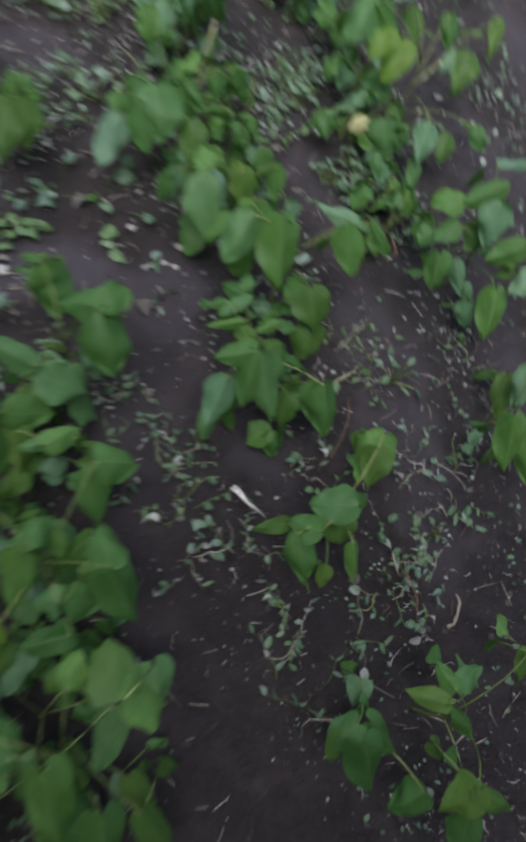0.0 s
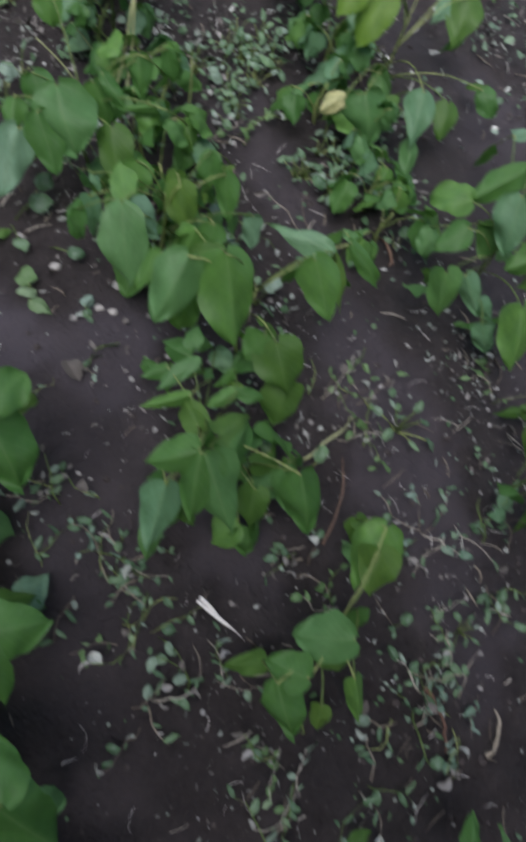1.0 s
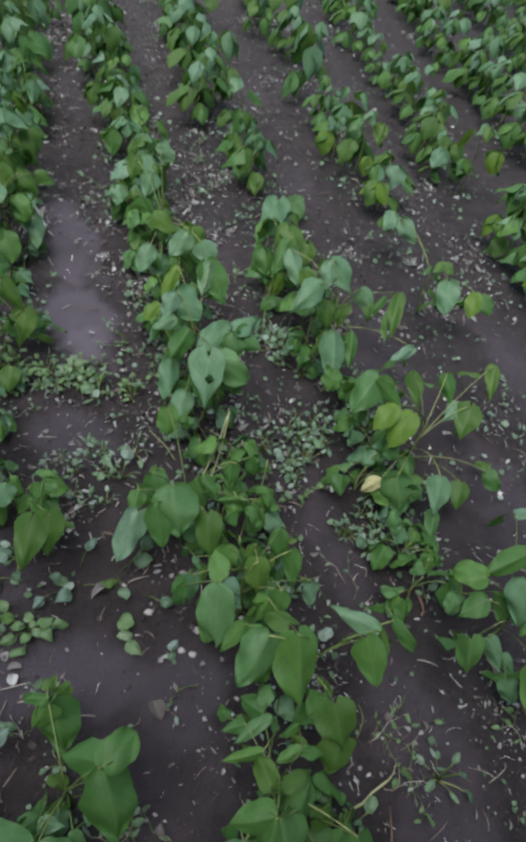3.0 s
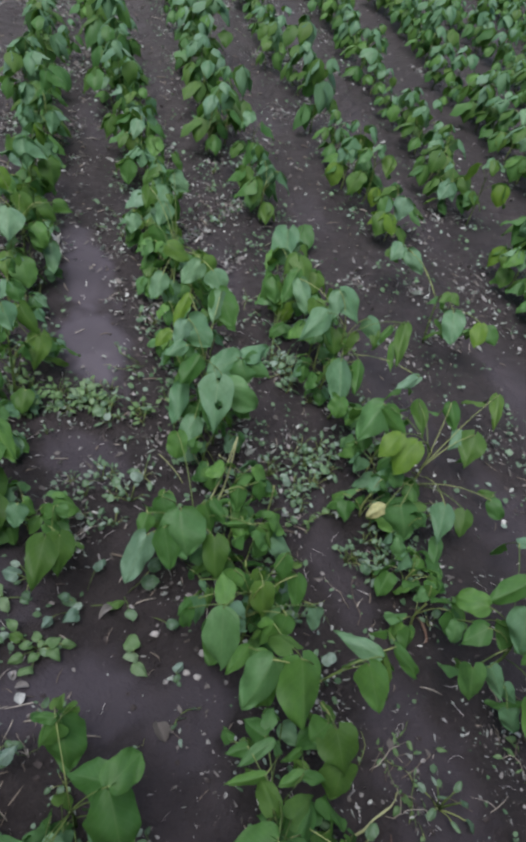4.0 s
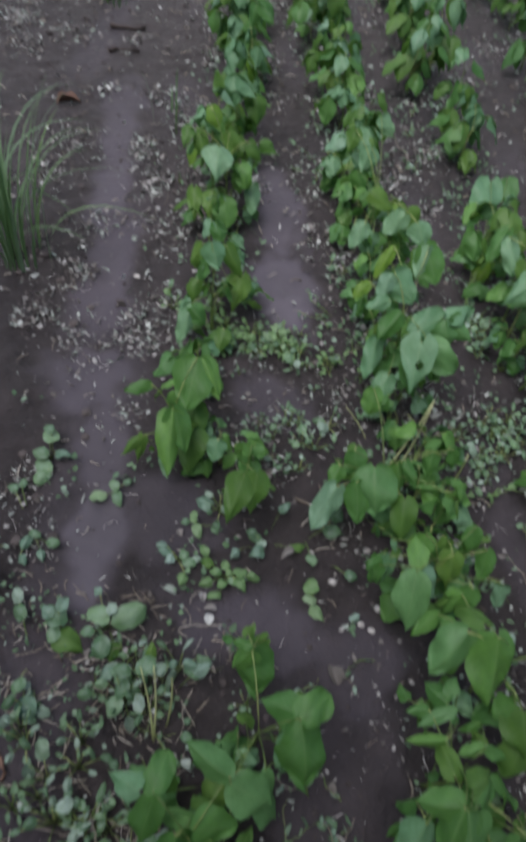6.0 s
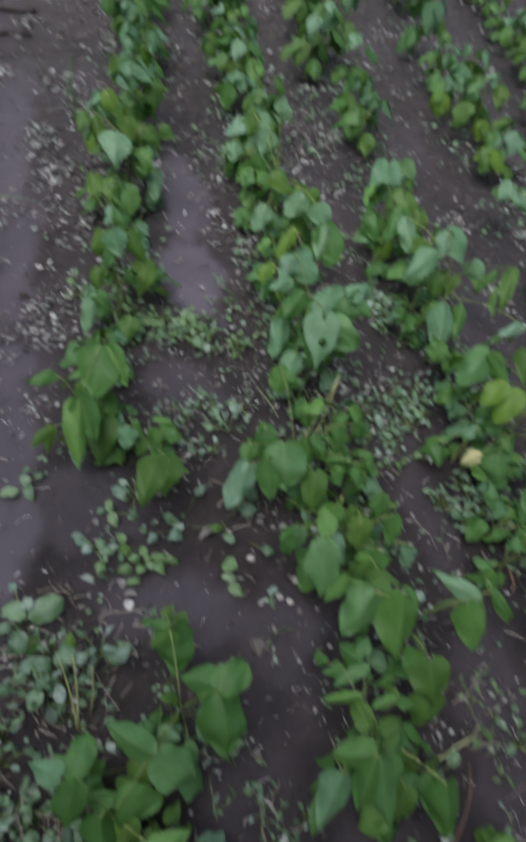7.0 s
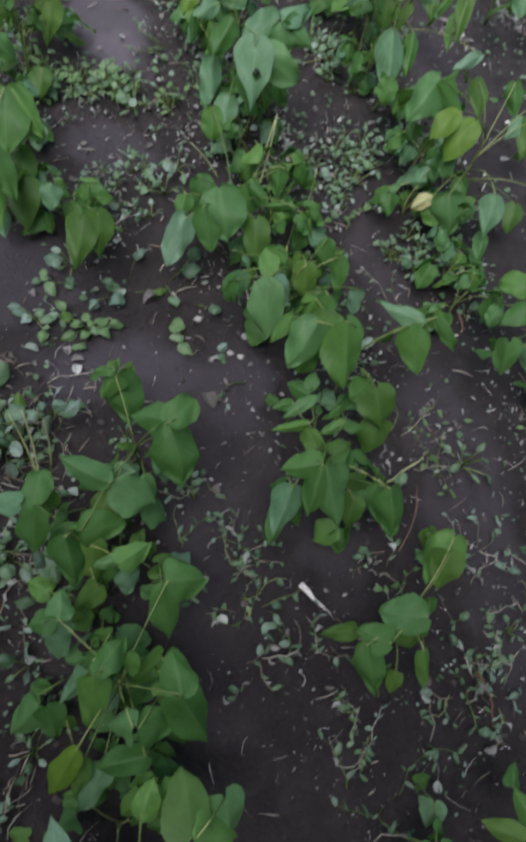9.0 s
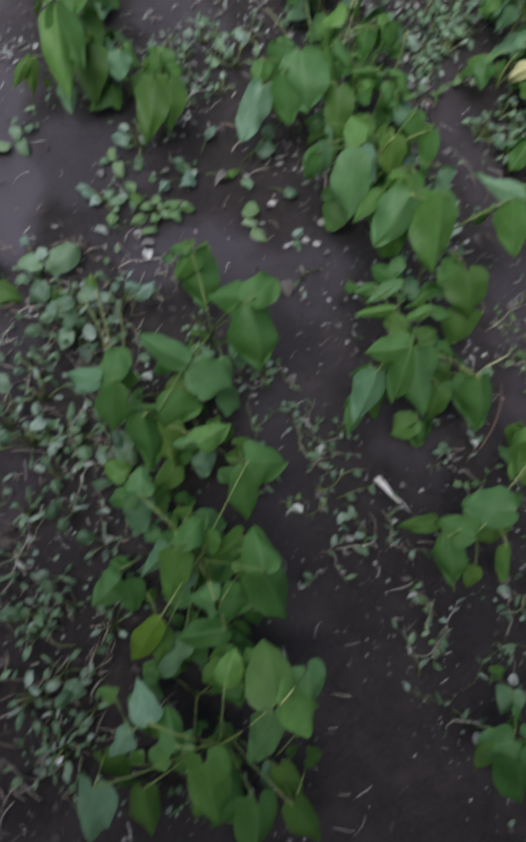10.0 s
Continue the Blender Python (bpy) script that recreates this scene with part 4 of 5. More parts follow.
for n in range(7):
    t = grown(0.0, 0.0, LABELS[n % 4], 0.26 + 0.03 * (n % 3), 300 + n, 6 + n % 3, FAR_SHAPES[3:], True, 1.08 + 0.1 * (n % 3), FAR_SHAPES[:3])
    templates.append(t)
far_meshes = []
for t in templates:
    verts, faces, uvs, kinds = [], [], [], []
    stem = None
    for c in t.children:
        if c.name.startswith("stem"):
            stem = c.data
            continue
        base, me = len(verts), c.data
        kinds += [1 if me.materials[0] == SKY_SHEEN else 2 if me.materials[0] == OLIVE else 0] * len(me.polygons)
        verts += [c.matrix_basis @ v.co for v in me.vertices]
        faces += [tuple(i + base for i in p.vertices) for p in me.polygons]
        flat = [0.0, 0.0] * len(me.vertices)
        for loop, d in zip(me.loops, me.uv_layers[0].data):
            flat[2 * loop.vertex_index], flat[2 * loop.vertex_index + 1] = d.uv
        uvs += [tuple(flat[2 * i:2 * i + 2]) for i in range(len(me.vertices))]
    foliage = make_mesh("foliage", verts, faces, BEAN, True, uvs)
    foliage.materials.append(SKY_SHEEN)
    foliage.materials.append(OLIVE)
    foliage.polygons.foreach_set("material_index", kinds)
    far_meshes.append((stem, foliage))
far = []
for n, (x, y, k) in enumerate(spots):
    s = r.uniform(0.62, 1.28)
    if y < 2.9:
        grown(x, y, r.choice(LABELS), 0.28 * s, 900 + n, r.choice((5, 6, 7)), ROW_SHAPES, True, r.uniform(0.98, 1.25), SHEEN_SHAPES)
        continue
    m = Matrix.Translation((x, y, ground_z(x, y) - 0.004)) @ Matrix.Rotation(r.uniform(0, 6.28), 4, "Z") @ Matrix.Diagonal((s, s, s * r.uniform(0.9, 1.15), 1))
    which = r.randrange(len(templates))
    if y < 3.75:
        copy_thing(templates[which], m)
    else:
        far.append((m, which))
for t in templates:
    for o in (*t.children, t):
        bpy.data.objects.remove(o)


def far_rows():
    """The rows past the countable plants, as one body of leaves and stems."""
    verts, faces, uvs, slots = [], [], [], []
    for m, which in far:
        for slot, me in enumerate(far_meshes[which]):
            base = len(verts)
            verts += [m @ v.co for v in me.vertices]
            faces += [tuple(i + base for i in p.vertices) for p in me.polygons]
            slots += [slot + p.material_index for p in me.polygons]
            if slot == 0:
                uvs += [(0.2, 0.2)] * len(me.vertices)
            else:
                flat = [(0.0, 0.0)] * len(me.vertices)
                for loop, d in zip(me.loops, me.uv_layers[0].data):
                    flat[loop.vertex_index] = tuple(d.uv)
                uvs += flat
    me = make_mesh("distant_bean_rows", verts, faces, STALK, True, uvs)
    me.materials.append(BEAN)
    me.materials.append(SKY_SHEEN)
    me.materials.append(OLIVE)
    me.polygons.foreach_set("material_index", slots)
    tagged(new("distant_bean_rows", me), "distant bean rows, green and closely planted", "bean rows", kind="stuff")


far_rows()

# ---- weeds ----
def seedling(seed, leaves, size, spread, shapes=WEED_SHAPES, label="small round-leaved grey-green weed seedling"):
    """A weed seedling with small round leaves in pairs on thin stalks, at the origin."""
    r = random.Random(seed)
    root = thing("weed_seedling", 0, 0, 0, label, "weed", "weed seedlings")
    a = r.uniform(0, 6.28)
    for n in range(leaves):
        a += math.pi + (0.9 if n % 2 == 0 else 0.0) + r.uniform(-0.3, 0.3)
        f = n / max(leaves - 1, 1)
        reach = spread * (0.35 + 0.65 * f) * r.uniform(0.5, 1.1)
        h = 0.012 + 0.030 * r.random() * (1 - 0.5 * f)
        b = Vector((math.cos(a) * reach, math.sin(a) * reach, h))
        ln = size * r.uniform(0.75, 1.25)
        t = b + ln * Vector((math.cos(a + r.uniform(-0.5, 0.5)), math.sin(a + r.uniform(-0.5, 0.5)), r.uniform(-0.7, 0.6)))
        t.z = max(t.z, 0.004)
        part("leaf", r.choice(shapes), root, placed(b, t, r.uniform(0.35, 0.9), (0, 0, 1), r.uniform(-0.9, 0.9)))
        part("stalk", make_mesh("stalk", *tube(arc((0, 0, -0.004), b, 0.004, 3), [0.0012, 0.0010, 0.0008, 0.0008], 4), STALK), root)
    return root


SEEDLINGS = [seedling(20 + n, c, s, w) for n, (c, s, w) in enumerate(((4, 0.016, 0.014), (6, 0.014, 0.024), (8, 0.013, 0.034), (5, 0.021, 0.026), (9, 0.012, 0.036), (3, 0.015, 0.010)))]
PALE_SHAPES_LOW = [leaf_shape("weed_leaf", PALE_WEED, 90 + s, 0.34 + 0.05 * s, 1.05, 0.14, 0.45 - 0.3 * s, 0.10, 0.06, nu=3, nv=7) for s in range(3)]
PALE_SEEDLINGS = [seedling(120 + n, c, 0.016, 0.026, PALE_SHAPES_LOW, "light yellow-green weed seedling in a dense clump") for n, c in enumerate((6, 8, 7))]
# clumps of weeds: x, y, half width, half depth, how many
PATCHES = ((-0.44, 1.32, 0.17, 0.07, 40), (-0.30, 1.08, 0.10, 0.06, 12), (0.13, 1.19, 0.09, 0.09, 22), (0.09, 1.53, 0.05, 0.10, 8),
           (0.30, 0.95, 0.05, 0.08, 10))
PATCHES_LOW = ((-0.56, 0.40, 0.14, 0.10, 7), (-0.41, 0.46, 0.10, 0.06, 6), (-0.48, 0.23, 0.12, 0.20, 18), (-0.43, -0.04, 0.09, 0.16, 16), (-0.06, 0.28, 0.07, 0.05, 4),
               (0.33, 0.13, 0.07, 0.10, 3), (-0.80, 0.62, 0.07, 0.16, 6), (0.19, 0.46, 0.10, 0.10, 4), (0.06, 0.81, 0.08, 0.10, 6))
r = random.Random(31)
planted = []
for cx, cy, rx, ry, count in PATCHES + PATCHES_LOW:
    for _ in range(count):
        planted.append((cx + r.gauss(0, 0.55) * rx, cy + r.gauss(0, 0.55) * ry, cy == 1.32, 1.0))
for _ in range(80):
    y = r.uniform(0.7, 2.8)
    planted.append((row_x(r.choice((-1, 0, 1)), y) + r.gauss(0, 0.07), y, False, 1.0))
planted.append((0.34, 0.48, False, 1.5))
for x, y, light, large in planted:
    s = large * r.uniform(0.7, 1.25) * (0.72 if y < 0.35 and x > -0.3 else 1.0)
    tall = 1.0
    if y < 0.62 and x < -0.3:
        s, tall = s * 1.25, r.uniform(1.0, 2.0)
    copy_thing(r.choice(PALE_SEEDLINGS if light and r.random() < 0.75 else SEEDLINGS), Matrix.Translation((x, y, ground_z(x, y))) @ Matrix.Rotation(r.uniform(0, 6.28), 4, "Z") @ Matrix.Diagonal((s, s, s * tall, 1)))
for t in SEEDLINGS + PALE_SEEDLINGS:
    for o in (*t.children, t):
        bpy.data.objects.remove(o)


def scattered_weeds():
    """The countless small weed leaves along the rows farther on."""
    r = random.Random(41)
    verts, faces, uvs = [], [], []
    for _ in range(24000):
        y = -0.25 + 7.0 * r.random() ** 1.35
        k = r.choice((-1.7, -1.4, -1, 0, 0, 1, 1, 2, 3)) if y < 1.0 else r.choice((-1, 0, 0, 1, 1, 2, 3))
        x = row_x(k, y) + r.gauss(0.02, 0.095)
        if noise.noise((x * 6.5, y * 6.5, 9)) + 0.25 * r.random() < 0.16 or wetness(x, y) > 0.4 or (y < 0.75 and x > -0.30 and r.random() < 0.7):
            continue
        z = ground_z(x, y) + r.uniform(0.003, 0.03)
        a, ln = r.uniform(0, 6.28), (0.004 + 0.014 * r.random() ** 1.5) * min(1.1, 0.7 + 0.3 * max(y, 0.0))
        m = placed((x, y, z), (x + ln * math.cos(a), y + ln * math.sin(a), z + ln * r.uniform(-0.6, 0.6)), r.uniform(0.5, 0.95), (0, 0, 1), r.uniform(-0.9, 0.9))
        base = len(verts)
        for py, px in ((0, 0), (0.3, -0.46), (0.3, 0.0), (0.3, 0.46), (0.72, -0.36), (0.72, 0.0), (0.72, 0.36), (1, 0)):
            verts.append(m @ Vector((px, py, 0.10 * py * (1 - py) * 4 + 0.12 * abs(px))))
            uvs.append((0.5 + px, py))
        faces += [tuple(base + i for i in f) for f in ((0, 2, 1), (0, 3, 2), (1, 2, 5, 4), (2, 3, 6, 5), (4, 5, 7), (5, 6, 7))]
    tagged(new("weed_leaves", make_mesh("weed_leaves", verts, faces, WEED, True, uvs)), "tiny grey-green weed leaves strewn along the rows", "weeds", kind="stuff")


scattered_weeds()


# ---- litter and crumbs ----
# drifts on the bare side: x, y, spread
BARE_DRIFTS = ((-0.946, 1.934, 0.03), (-1.045, 2.109, 0.03), (-1.118, 2.486, 0.04), (-0.99, 1.428, 0.03), (-1.019, 1.248, 0.03), (-0.705, 0.993, 0.03), (-0.761, 1.244, 0.03),
               (-1.888, 2.945, 0.04), (-0.743, 1.333, 0.04), (-1.029, 1.65, 0.03), (-0.904, 1.216, 0.03), (-0.822, 0.769, 0.03), (-0.735, 0.682, 0.03), (-1.30, 2.10, 0.05))


def litter():
    """Pale flakes, thick in drifts along the rows and thin elsewhere."""
    r = random.Random(51)
    drifts = []
    for _ in range(430):
        y = -0.35 + 8.0 * r.random() ** 1.35
        k = r.choice((-1, -1, 0, 0, 1, 1, 2, 3)) if r.random() < 0.62 else r.uniform(-6, 4) if r.random() < 0.4 else r.uniform(-5, -1.5)
        drifts.append((row_x(k, y) + r.choice((-1, 1)) * r.uniform(0.05, 0.16), y, r.uniform(0.02, 0.07)))
    drifts += [(x, y, s) for x, y, s in BARE_DRIFTS for _ in range(2)]
    verts, faces = [], []
    for n in range(44000):
        if n % 4:
            cx, cy, spread = r.choice(drifts)
            x, y = r.gauss(cx, spread), r.gauss(cy, spread * 1.4)
        else:
            y = -0.4 + 8.0 * r.random() ** 1.5
            x = row_x(r.uniform(-6.5, 5.0), y) if y > 1.5 else row_x(r.uniform(-3.5, 2.6), y)
        if r.random() < 0.88 * wetness(x, y):
            continue
        if y < 0.6 and x > -0.35 and r.random() < 0.35:
            continue
        ln = (0.003 + 0.014 * r.random() ** 2.4) * min(1.55, 0.45 + 0.62 * max(y, 0.0))
        m = Matrix.Translation((x, y, ground_z(x, y) + 0.002 + 0.5 * ln * r.random())) @ Euler((r.uniform(-0.7, 0.7), r.uniform(-0.7, 0.7), r.uniform(0, 6.28))).to_matrix().to_4x4()
        w = ln * (r.uniform(0.10, 0.35) if r.random() < 0.55 else r.uniform(0.35, 0.8))
        ln *= 1.3 if w < 0.35 * ln else 0.85
        curl = r.uniform(-0.4, 0.5) * ln
        base = len(verts)
        for px, py, pz in ((-0.5, -0.3, 0), (0.1, -0.5, curl), (0.5, -0.1, 0), (0.4, 0.4, curl), (-0.2, 0.5, curl * 0.3), (0, 0, -0.2 * curl)):
            verts.append(m @ Vector((px * ln * r.uniform(0.7, 1.3), py * w * r.uniform(0.7, 1.3), pz)))
        faces += [(base + a, base + b, base + 5) for a, b in ((0, 1), (1, 2), (2, 3), (3, 4), (4, 0))]
    tagged(new("plant_litter", make_mesh("plant_litter", verts, faces, LITTER, False)), "pale dry flakes of leaf litter on soil", "litter", kind="stuff")


def straws():
    r = random.Random(61)
    chunks = []
    for n in range(2100):
        y = -0.3 + 5.5 * r.random() ** 1.4
        x = row_x(r.uniform(-5.0, 2.6), y)
        if n % 4 == 0:
            x, y = r.uniform(-0.72, -0.34), r.uniform(-0.3, 0.62)
        a, ln = r.uniform(0, 6.28), 0.012 + 0.04 * r.random() ** 2
        p = Vector((x, y, ground_z(x, y) + 0.003))
        q = p + ln * Vector((math.cos(a), math.sin(a), r.uniform(-0.05, 0.25)))
        s = r.uniform(0.0005, 0.0012) * (1 + 0.4 * max(y, 0))
        chunks.append(tube(arc(p, q, r.uniform(0, 0.2) * ln, 3, (r.uniform(-0.2, 0.2) * ln, 0, 0)), [s, s, s * 0.8, s * 0.5], 4))
    tagged(new("straw_bits", make_mesh("straw_bits", *join(chunks), STRAW)), "thin dry straw and root fibres on soil", "straw", kind="stuff")


def crumbs():
    r = random.Random(71)
    t = (1 + 5 ** 0.5) / 2
    ico = [(-1, t, 0), (1, t, 0), (-1, -t, 0), (1, -t, 0), (0, -1, t), (0, 1, t), (0, -1, -t), (0, 1, -t), (t, 0, -1), (t, 0, 1), (-t, 0, -1), (-t, 0, 1)]
    tri = [(0, 11, 5), (0, 5, 1), (0, 1, 7), (0, 7, 10), (0, 10, 11), (1, 5, 9), (5, 11, 4), (11, 10, 2), (10, 7, 6), (7, 1, 8), (3, 9, 4), (3, 4, 2), (3, 2, 6), (3, 6, 8), (3, 8, 9), (4, 9, 5), (2, 4, 11), (6, 2, 10), (8, 6, 7), (9, 8, 1)]
    verts, faces = [], []
    for _ in range(14000):
        y = -0.4 + 6.5 * r.random() ** 1.4
        x = row_x(r.uniform(-6.0, 3.5), y)
        if r.random() < 0.9 * wetness(x, y) or noise.noise((x * 3.1, y * 3.1, 15)) < r.uniform(-0.5, 0.3):
            continue
        s = 0.0012 + (0.0055 if x > row_x(-1.4, y) else 0.011) * r.random() ** 3
        base = len(verts)
        c = Vector((x, y, ground_z(x, y) + 0.3 * s))
        verts += [c + s * 0.6 * Vector((v[0] * r.uniform(0.5, 1.3), v[1] * r.uniform(0.5, 1.3), v[2] * r.uniform(0.2, 0.6))) for v in ico]
        faces += [tuple(base + i for i in f) for f in tri]
    me = make_mesh("soil_crumbs", verts, faces, CLOD, False)
    tagged(new("soil_crumbs", me), "dark crumbs and small clods of moist soil", "soil crumbs", kind="stuff")


litter()
straws()
crumbs()


def fibres():
    """Pale root threads washed out on the soil near the path."""
    r = random.Random(67)
    chunks = []
    for _ in range(300):
        y = -0.3 + 2.2 * r.random() ** 1.2
        x = row_x(r.uniform(-2.2, 1.8), y)
        a, ln, bend = r.uniform(0, 6.28), r.uniform(0.008, 0.036), r.uniform(-0.3, 0.3)
        p = Vector((x, y, ground_z(x, y) + 0.002))
        pts = []
        for k in range(6):
            pts.append(p.copy())
            a += bend + r.uniform(-0.35, 0.35)
            p = p + ln / 5 * Vector((math.cos(a), math.sin(a), 0))
            p.z = ground_z(p.x, p.y) + 0.0025 + r.uniform(0, 0.003)
        s = r.uniform(0.0002, 0.0006)
        chunks.append(tube(pts, [s, s, s, s * 0.8, s * 0.7, s * 0.4], 4))
    tagged(new("root_fibres", make_mesh("root_fibres", *join(chunks), HUSK)), "pale thin root fibres washed out on soil", "root fibres", kind="stuff")


fibres()


# ---- sprawling weeds ----

GREY_SHAPES = [leaf_shape("weed_leaf", GREY_WEED, 170 + s, 0.36, 1.1, 0.16, -0.3 + 0.5 * s, 0.14, 0.05, nu=4, nv=7) for s in range(3)]
DEAD_SHAPES = [leaf_shape("dead_leaf", LITTER, 150 + s, 0.42, 0.85, 0.25, -0.5, 0.12, 0.03, nu=3, nv=5) for s in range(3)]


def tangle(x, y, size, seed, shapes=WEED_SHAPES):
    """A sprawling weed: pale bent stems, blue-grey leaves, some dead ones."""
    r = random.Random(seed)
    root = thing("sprawling_weed", x, y, ground_z(x, y), "sprawling blue-grey weed with pale tangled stems", "weed", "sprawling weeds")
    for _ in range(r.randint(3, 4)):
        a, p = r.uniform(0, 6.28), Vector((x + r.gauss(0, 0.3) * size, y + r.gauss(0, 0.3) * size, ground_z(x, y)))
        pts = [p.copy()]
        for k in range(5):
            a += r.uniform(-0.7, 0.7)
            p = p + 0.22 * size * Vector((math.cos(a), math.sin(a), 0))
            p.z = max(ground_z(p.x, p.y) + 0.003, p.z + r.uniform(-0.008, 0.018))
            pts.append(p.copy())
            if r.random() < 0.75:
                b, ln = a + r.choice((-1, 1)) * r.uniform(0.4, 1.5), r.uniform(0.007, 0.021)
                q = p + ln * Vector((math.cos(b), math.sin(b), r.uniform(-0.5, 0.5)))
                q.z = max(q.z, ground_z(q.x, q.y) + 0.002)
                part("leaf", r.choice(DEAD_SHAPES if r.random() < 0.2 else shapes), root, placed(p, q, r.uniform(0.3, 0.8), (0, 0, 1), r.uniform(-1.2, 1.2)))
        w = r.uniform(0.0006, 0.0013)
        part("stalk", make_mesh("stalk", *tube(pts, [w, w, w * 0.9, w * 0.8, w * 0.7, w * 0.5], 5), STRAW if r.random() < 0.55 else STALK), root)


for n, (x, y) in enumerate(((-0.44, 0.49), (-0.38, 0.36), (-0.46, 0.42), (-0.05, 0.31), (-0.09, 0.28), (-0.06, 0.20), (-0.04, 0.12), (0.13, 0.04), (0.15, -0.03), (0.33, 0.14), (0.29, 0.08), (0.37, 0.32), (0.19, 0.30), (-0.14, 0.38), (0.18, -0.08), (-0.33, 0.55), (-0.41, 0.23), (-0.22, 0.31), (0.37, 0.17), (0.04, 0.14))):
    tangle(x, y, 0.05 + 0.012 * (n % 3), 700 + n)
for n, (x, y) in enumerate(((0.29, 0.51), (0.05, 1.03), (0.04, 0.81), (-0.16, 0.97), (0.11, 1.03), (0.23, 0.83))):
    tangle(x, y, 0.07, 760 + n, PALE_SHAPES_LOW if n % 2 == 0 else WEED_SHAPES)
for n, (x, y) in enumerate(((0.26, 0.49), (0.24, 0.52), (0.29, 0.47), (0.34, 0.09), (0.23, 0.01), (0.13, 0.04), (0.36, 0.31), (0.47, 0.21), (-0.05, 0.19), (-0.07, 0.28), (-0.14, 0.57), (0.51, 0.54), (0.38, 0.09), (0.46, 0.32), (0.22, 0.24))):
    tangle(x, y, 0.055, 880 + n, (GREY_SHAPES, WEED_SHAPES, PALE_SHAPES_LOW)[n % 3 if n > 2 else 2])
r = random.Random(88)
for n in range(11):
    tangle(r.uniform(-0.58, -0.38), r.uniform(-0.22, 0.5), 0.08, 840 + n)
for n in range(18):
    y = r.uniform(0.75, 2.5)
    tangle(row_x(r.choice((-1, 0, 0, 1)), y) + r.choice((-1, 1)) * r.uniform(0.06, 0.15), y, 0.085, 800 + n)


# ---- weeds that stand alone on the soil ----
class Weed:
    """A low weed at x, y. leaf() lays its leaves one by one; close() adds the stalks."""

    def __init__(self, x, y, label):
        self.root = thing("weed", x, y, ground_z(x, y), label, "weed", "low weeds")
        self.rand, self.ends = random.Random(int(1000 * abs(x) + 7000 * abs(y))), []

    def leaf(self, x, y, z, size, turn, shapes):
        r = self.rand
        out = Vector((math.cos(radians(turn)), math.sin(radians(turn)), 0))
        c = Vector((x, y, ground_z(x, y) + max(z, 0.006)))
        b, t = c - out * size * 0.5, c + out * size * r.uniform(0.5, 0.75) + Vector((0, 0, r.uniform(-0.55, 0.3) * size))
        t.z = max(t.z, ground_z(t.x, t.y) + 0.003)
        part("leaf", r.choice(shapes), self.root, placed(b, t, r.uniform(0.66, 0.90), (0, -0.25, 1), r.uniform(-0.5, 0.5)))
        self.ends.append(b)

    def stem(self, x0, y0, x1, y1, z):
        a, b = Vector((x0, y0, ground_z(x0, y0) - 0.002)), Vector((x1, y1, z))
        part("stem", make_mesh("stem", *tube(arc(a, b, 0.004, 5, (0.004, 0, 0)), [0.0020, 0.0018, 0.0017, 0.0015, 0.0013, 0.0011], 5), PALE_STALK), self.root)

    def close(self):
        base = self.root.location.copy()
        for b in self.ends:
            way = base - b
            foot = b + way * min(1.0, 0.035 / max(way.length, 1e-4))
            foot.z = ground_z(foot.x, foot.y) - 0.001
            part("stalk", make_mesh("stalk", *tube(arc(foot, b, 0.004, 3), [0.0013, 0.0011, 0.0009, 0.0008], 4), STALK), self.root)


w = Weed(-0.372, 0.698, "dense clump of small light green round-leaved weed")
w.leaf(-0.379, 0.714, 0.018, 0.0192, 133, PALE_SHAPES_LOW)
w.leaf(-0.347, 0.704, 0.024, 0.0229, 45, PALE_SHAPES_LOW)
w.leaf(-0.320, 0.704, 0.020, 0.0221, 11, PALE_SHAPES_LOW)
w.leaf(-0.342, 0.683, 0.020, 0.0247, -37, PALE_SHAPES_LOW)
w.leaf(-0.373, 0.674, 0.016, 0.0199, -128, PALE_SHAPES_LOW)
w.leaf(-0.391, 0.693, 0.020, 0.0199, -185, PALE_SHAPES_LOW)
w.leaf(-0.404, 0.673, 0.012, 0.0208, -153, PALE_SHAPES_LOW)
w.leaf(-0.382, 0.653, 0.010, 0.0226, -139, PALE_SHAPES_LOW)
w.leaf(-0.366, 0.702, 0.012, 0.0154, 15, PALE_SHAPES_LOW)
w.leaf(-0.335, 0.702, 0.012, 0.0154, 51, WEED_SHAPES)
w.leaf(-0.358, 0.687, 0.014, 0.0172, -14, WEED_SHAPES)
w.leaf(-0.425, 0.727, 0.016, 0.0201, 126, PALE_SHAPES_LOW)
w.leaf(-0.415, 0.709, 0.016, 0.0219, 155, OLIVE_SHAPES)
w.close()

w = Weed(-0.469, 0.705, "pale blue-grey wilted weed by the light green clump")
w.leaf(-0.499, 0.709, 0.012, 0.0294, 203, GREY_SHAPES)
w.leaf(-0.506, 0.717, 0.020, 0.0189, 188, GREY_SHAPES)
w.leaf(-0.484, 0.697, 0.012, 0.0189, -137, GREY_SHAPES)
w.leaf(-0.447, 0.699, 0.016, 0.0246, -14, WEED_SHAPES)
w.leaf(-0.460, 0.709, 0.020, 0.0170, 41, WEED_SHAPES)
w.leaf(-0.435, 0.709, 0.016, 0.0190, 27, WEED_SHAPES)
w.leaf(-0.449, 0.668, 0.010, 0.0217, -94, PALE_SHAPES_LOW)
w.close()

w = Weed(-0.202, 0.701, "three-leaved light green weed seedling on bare soil")
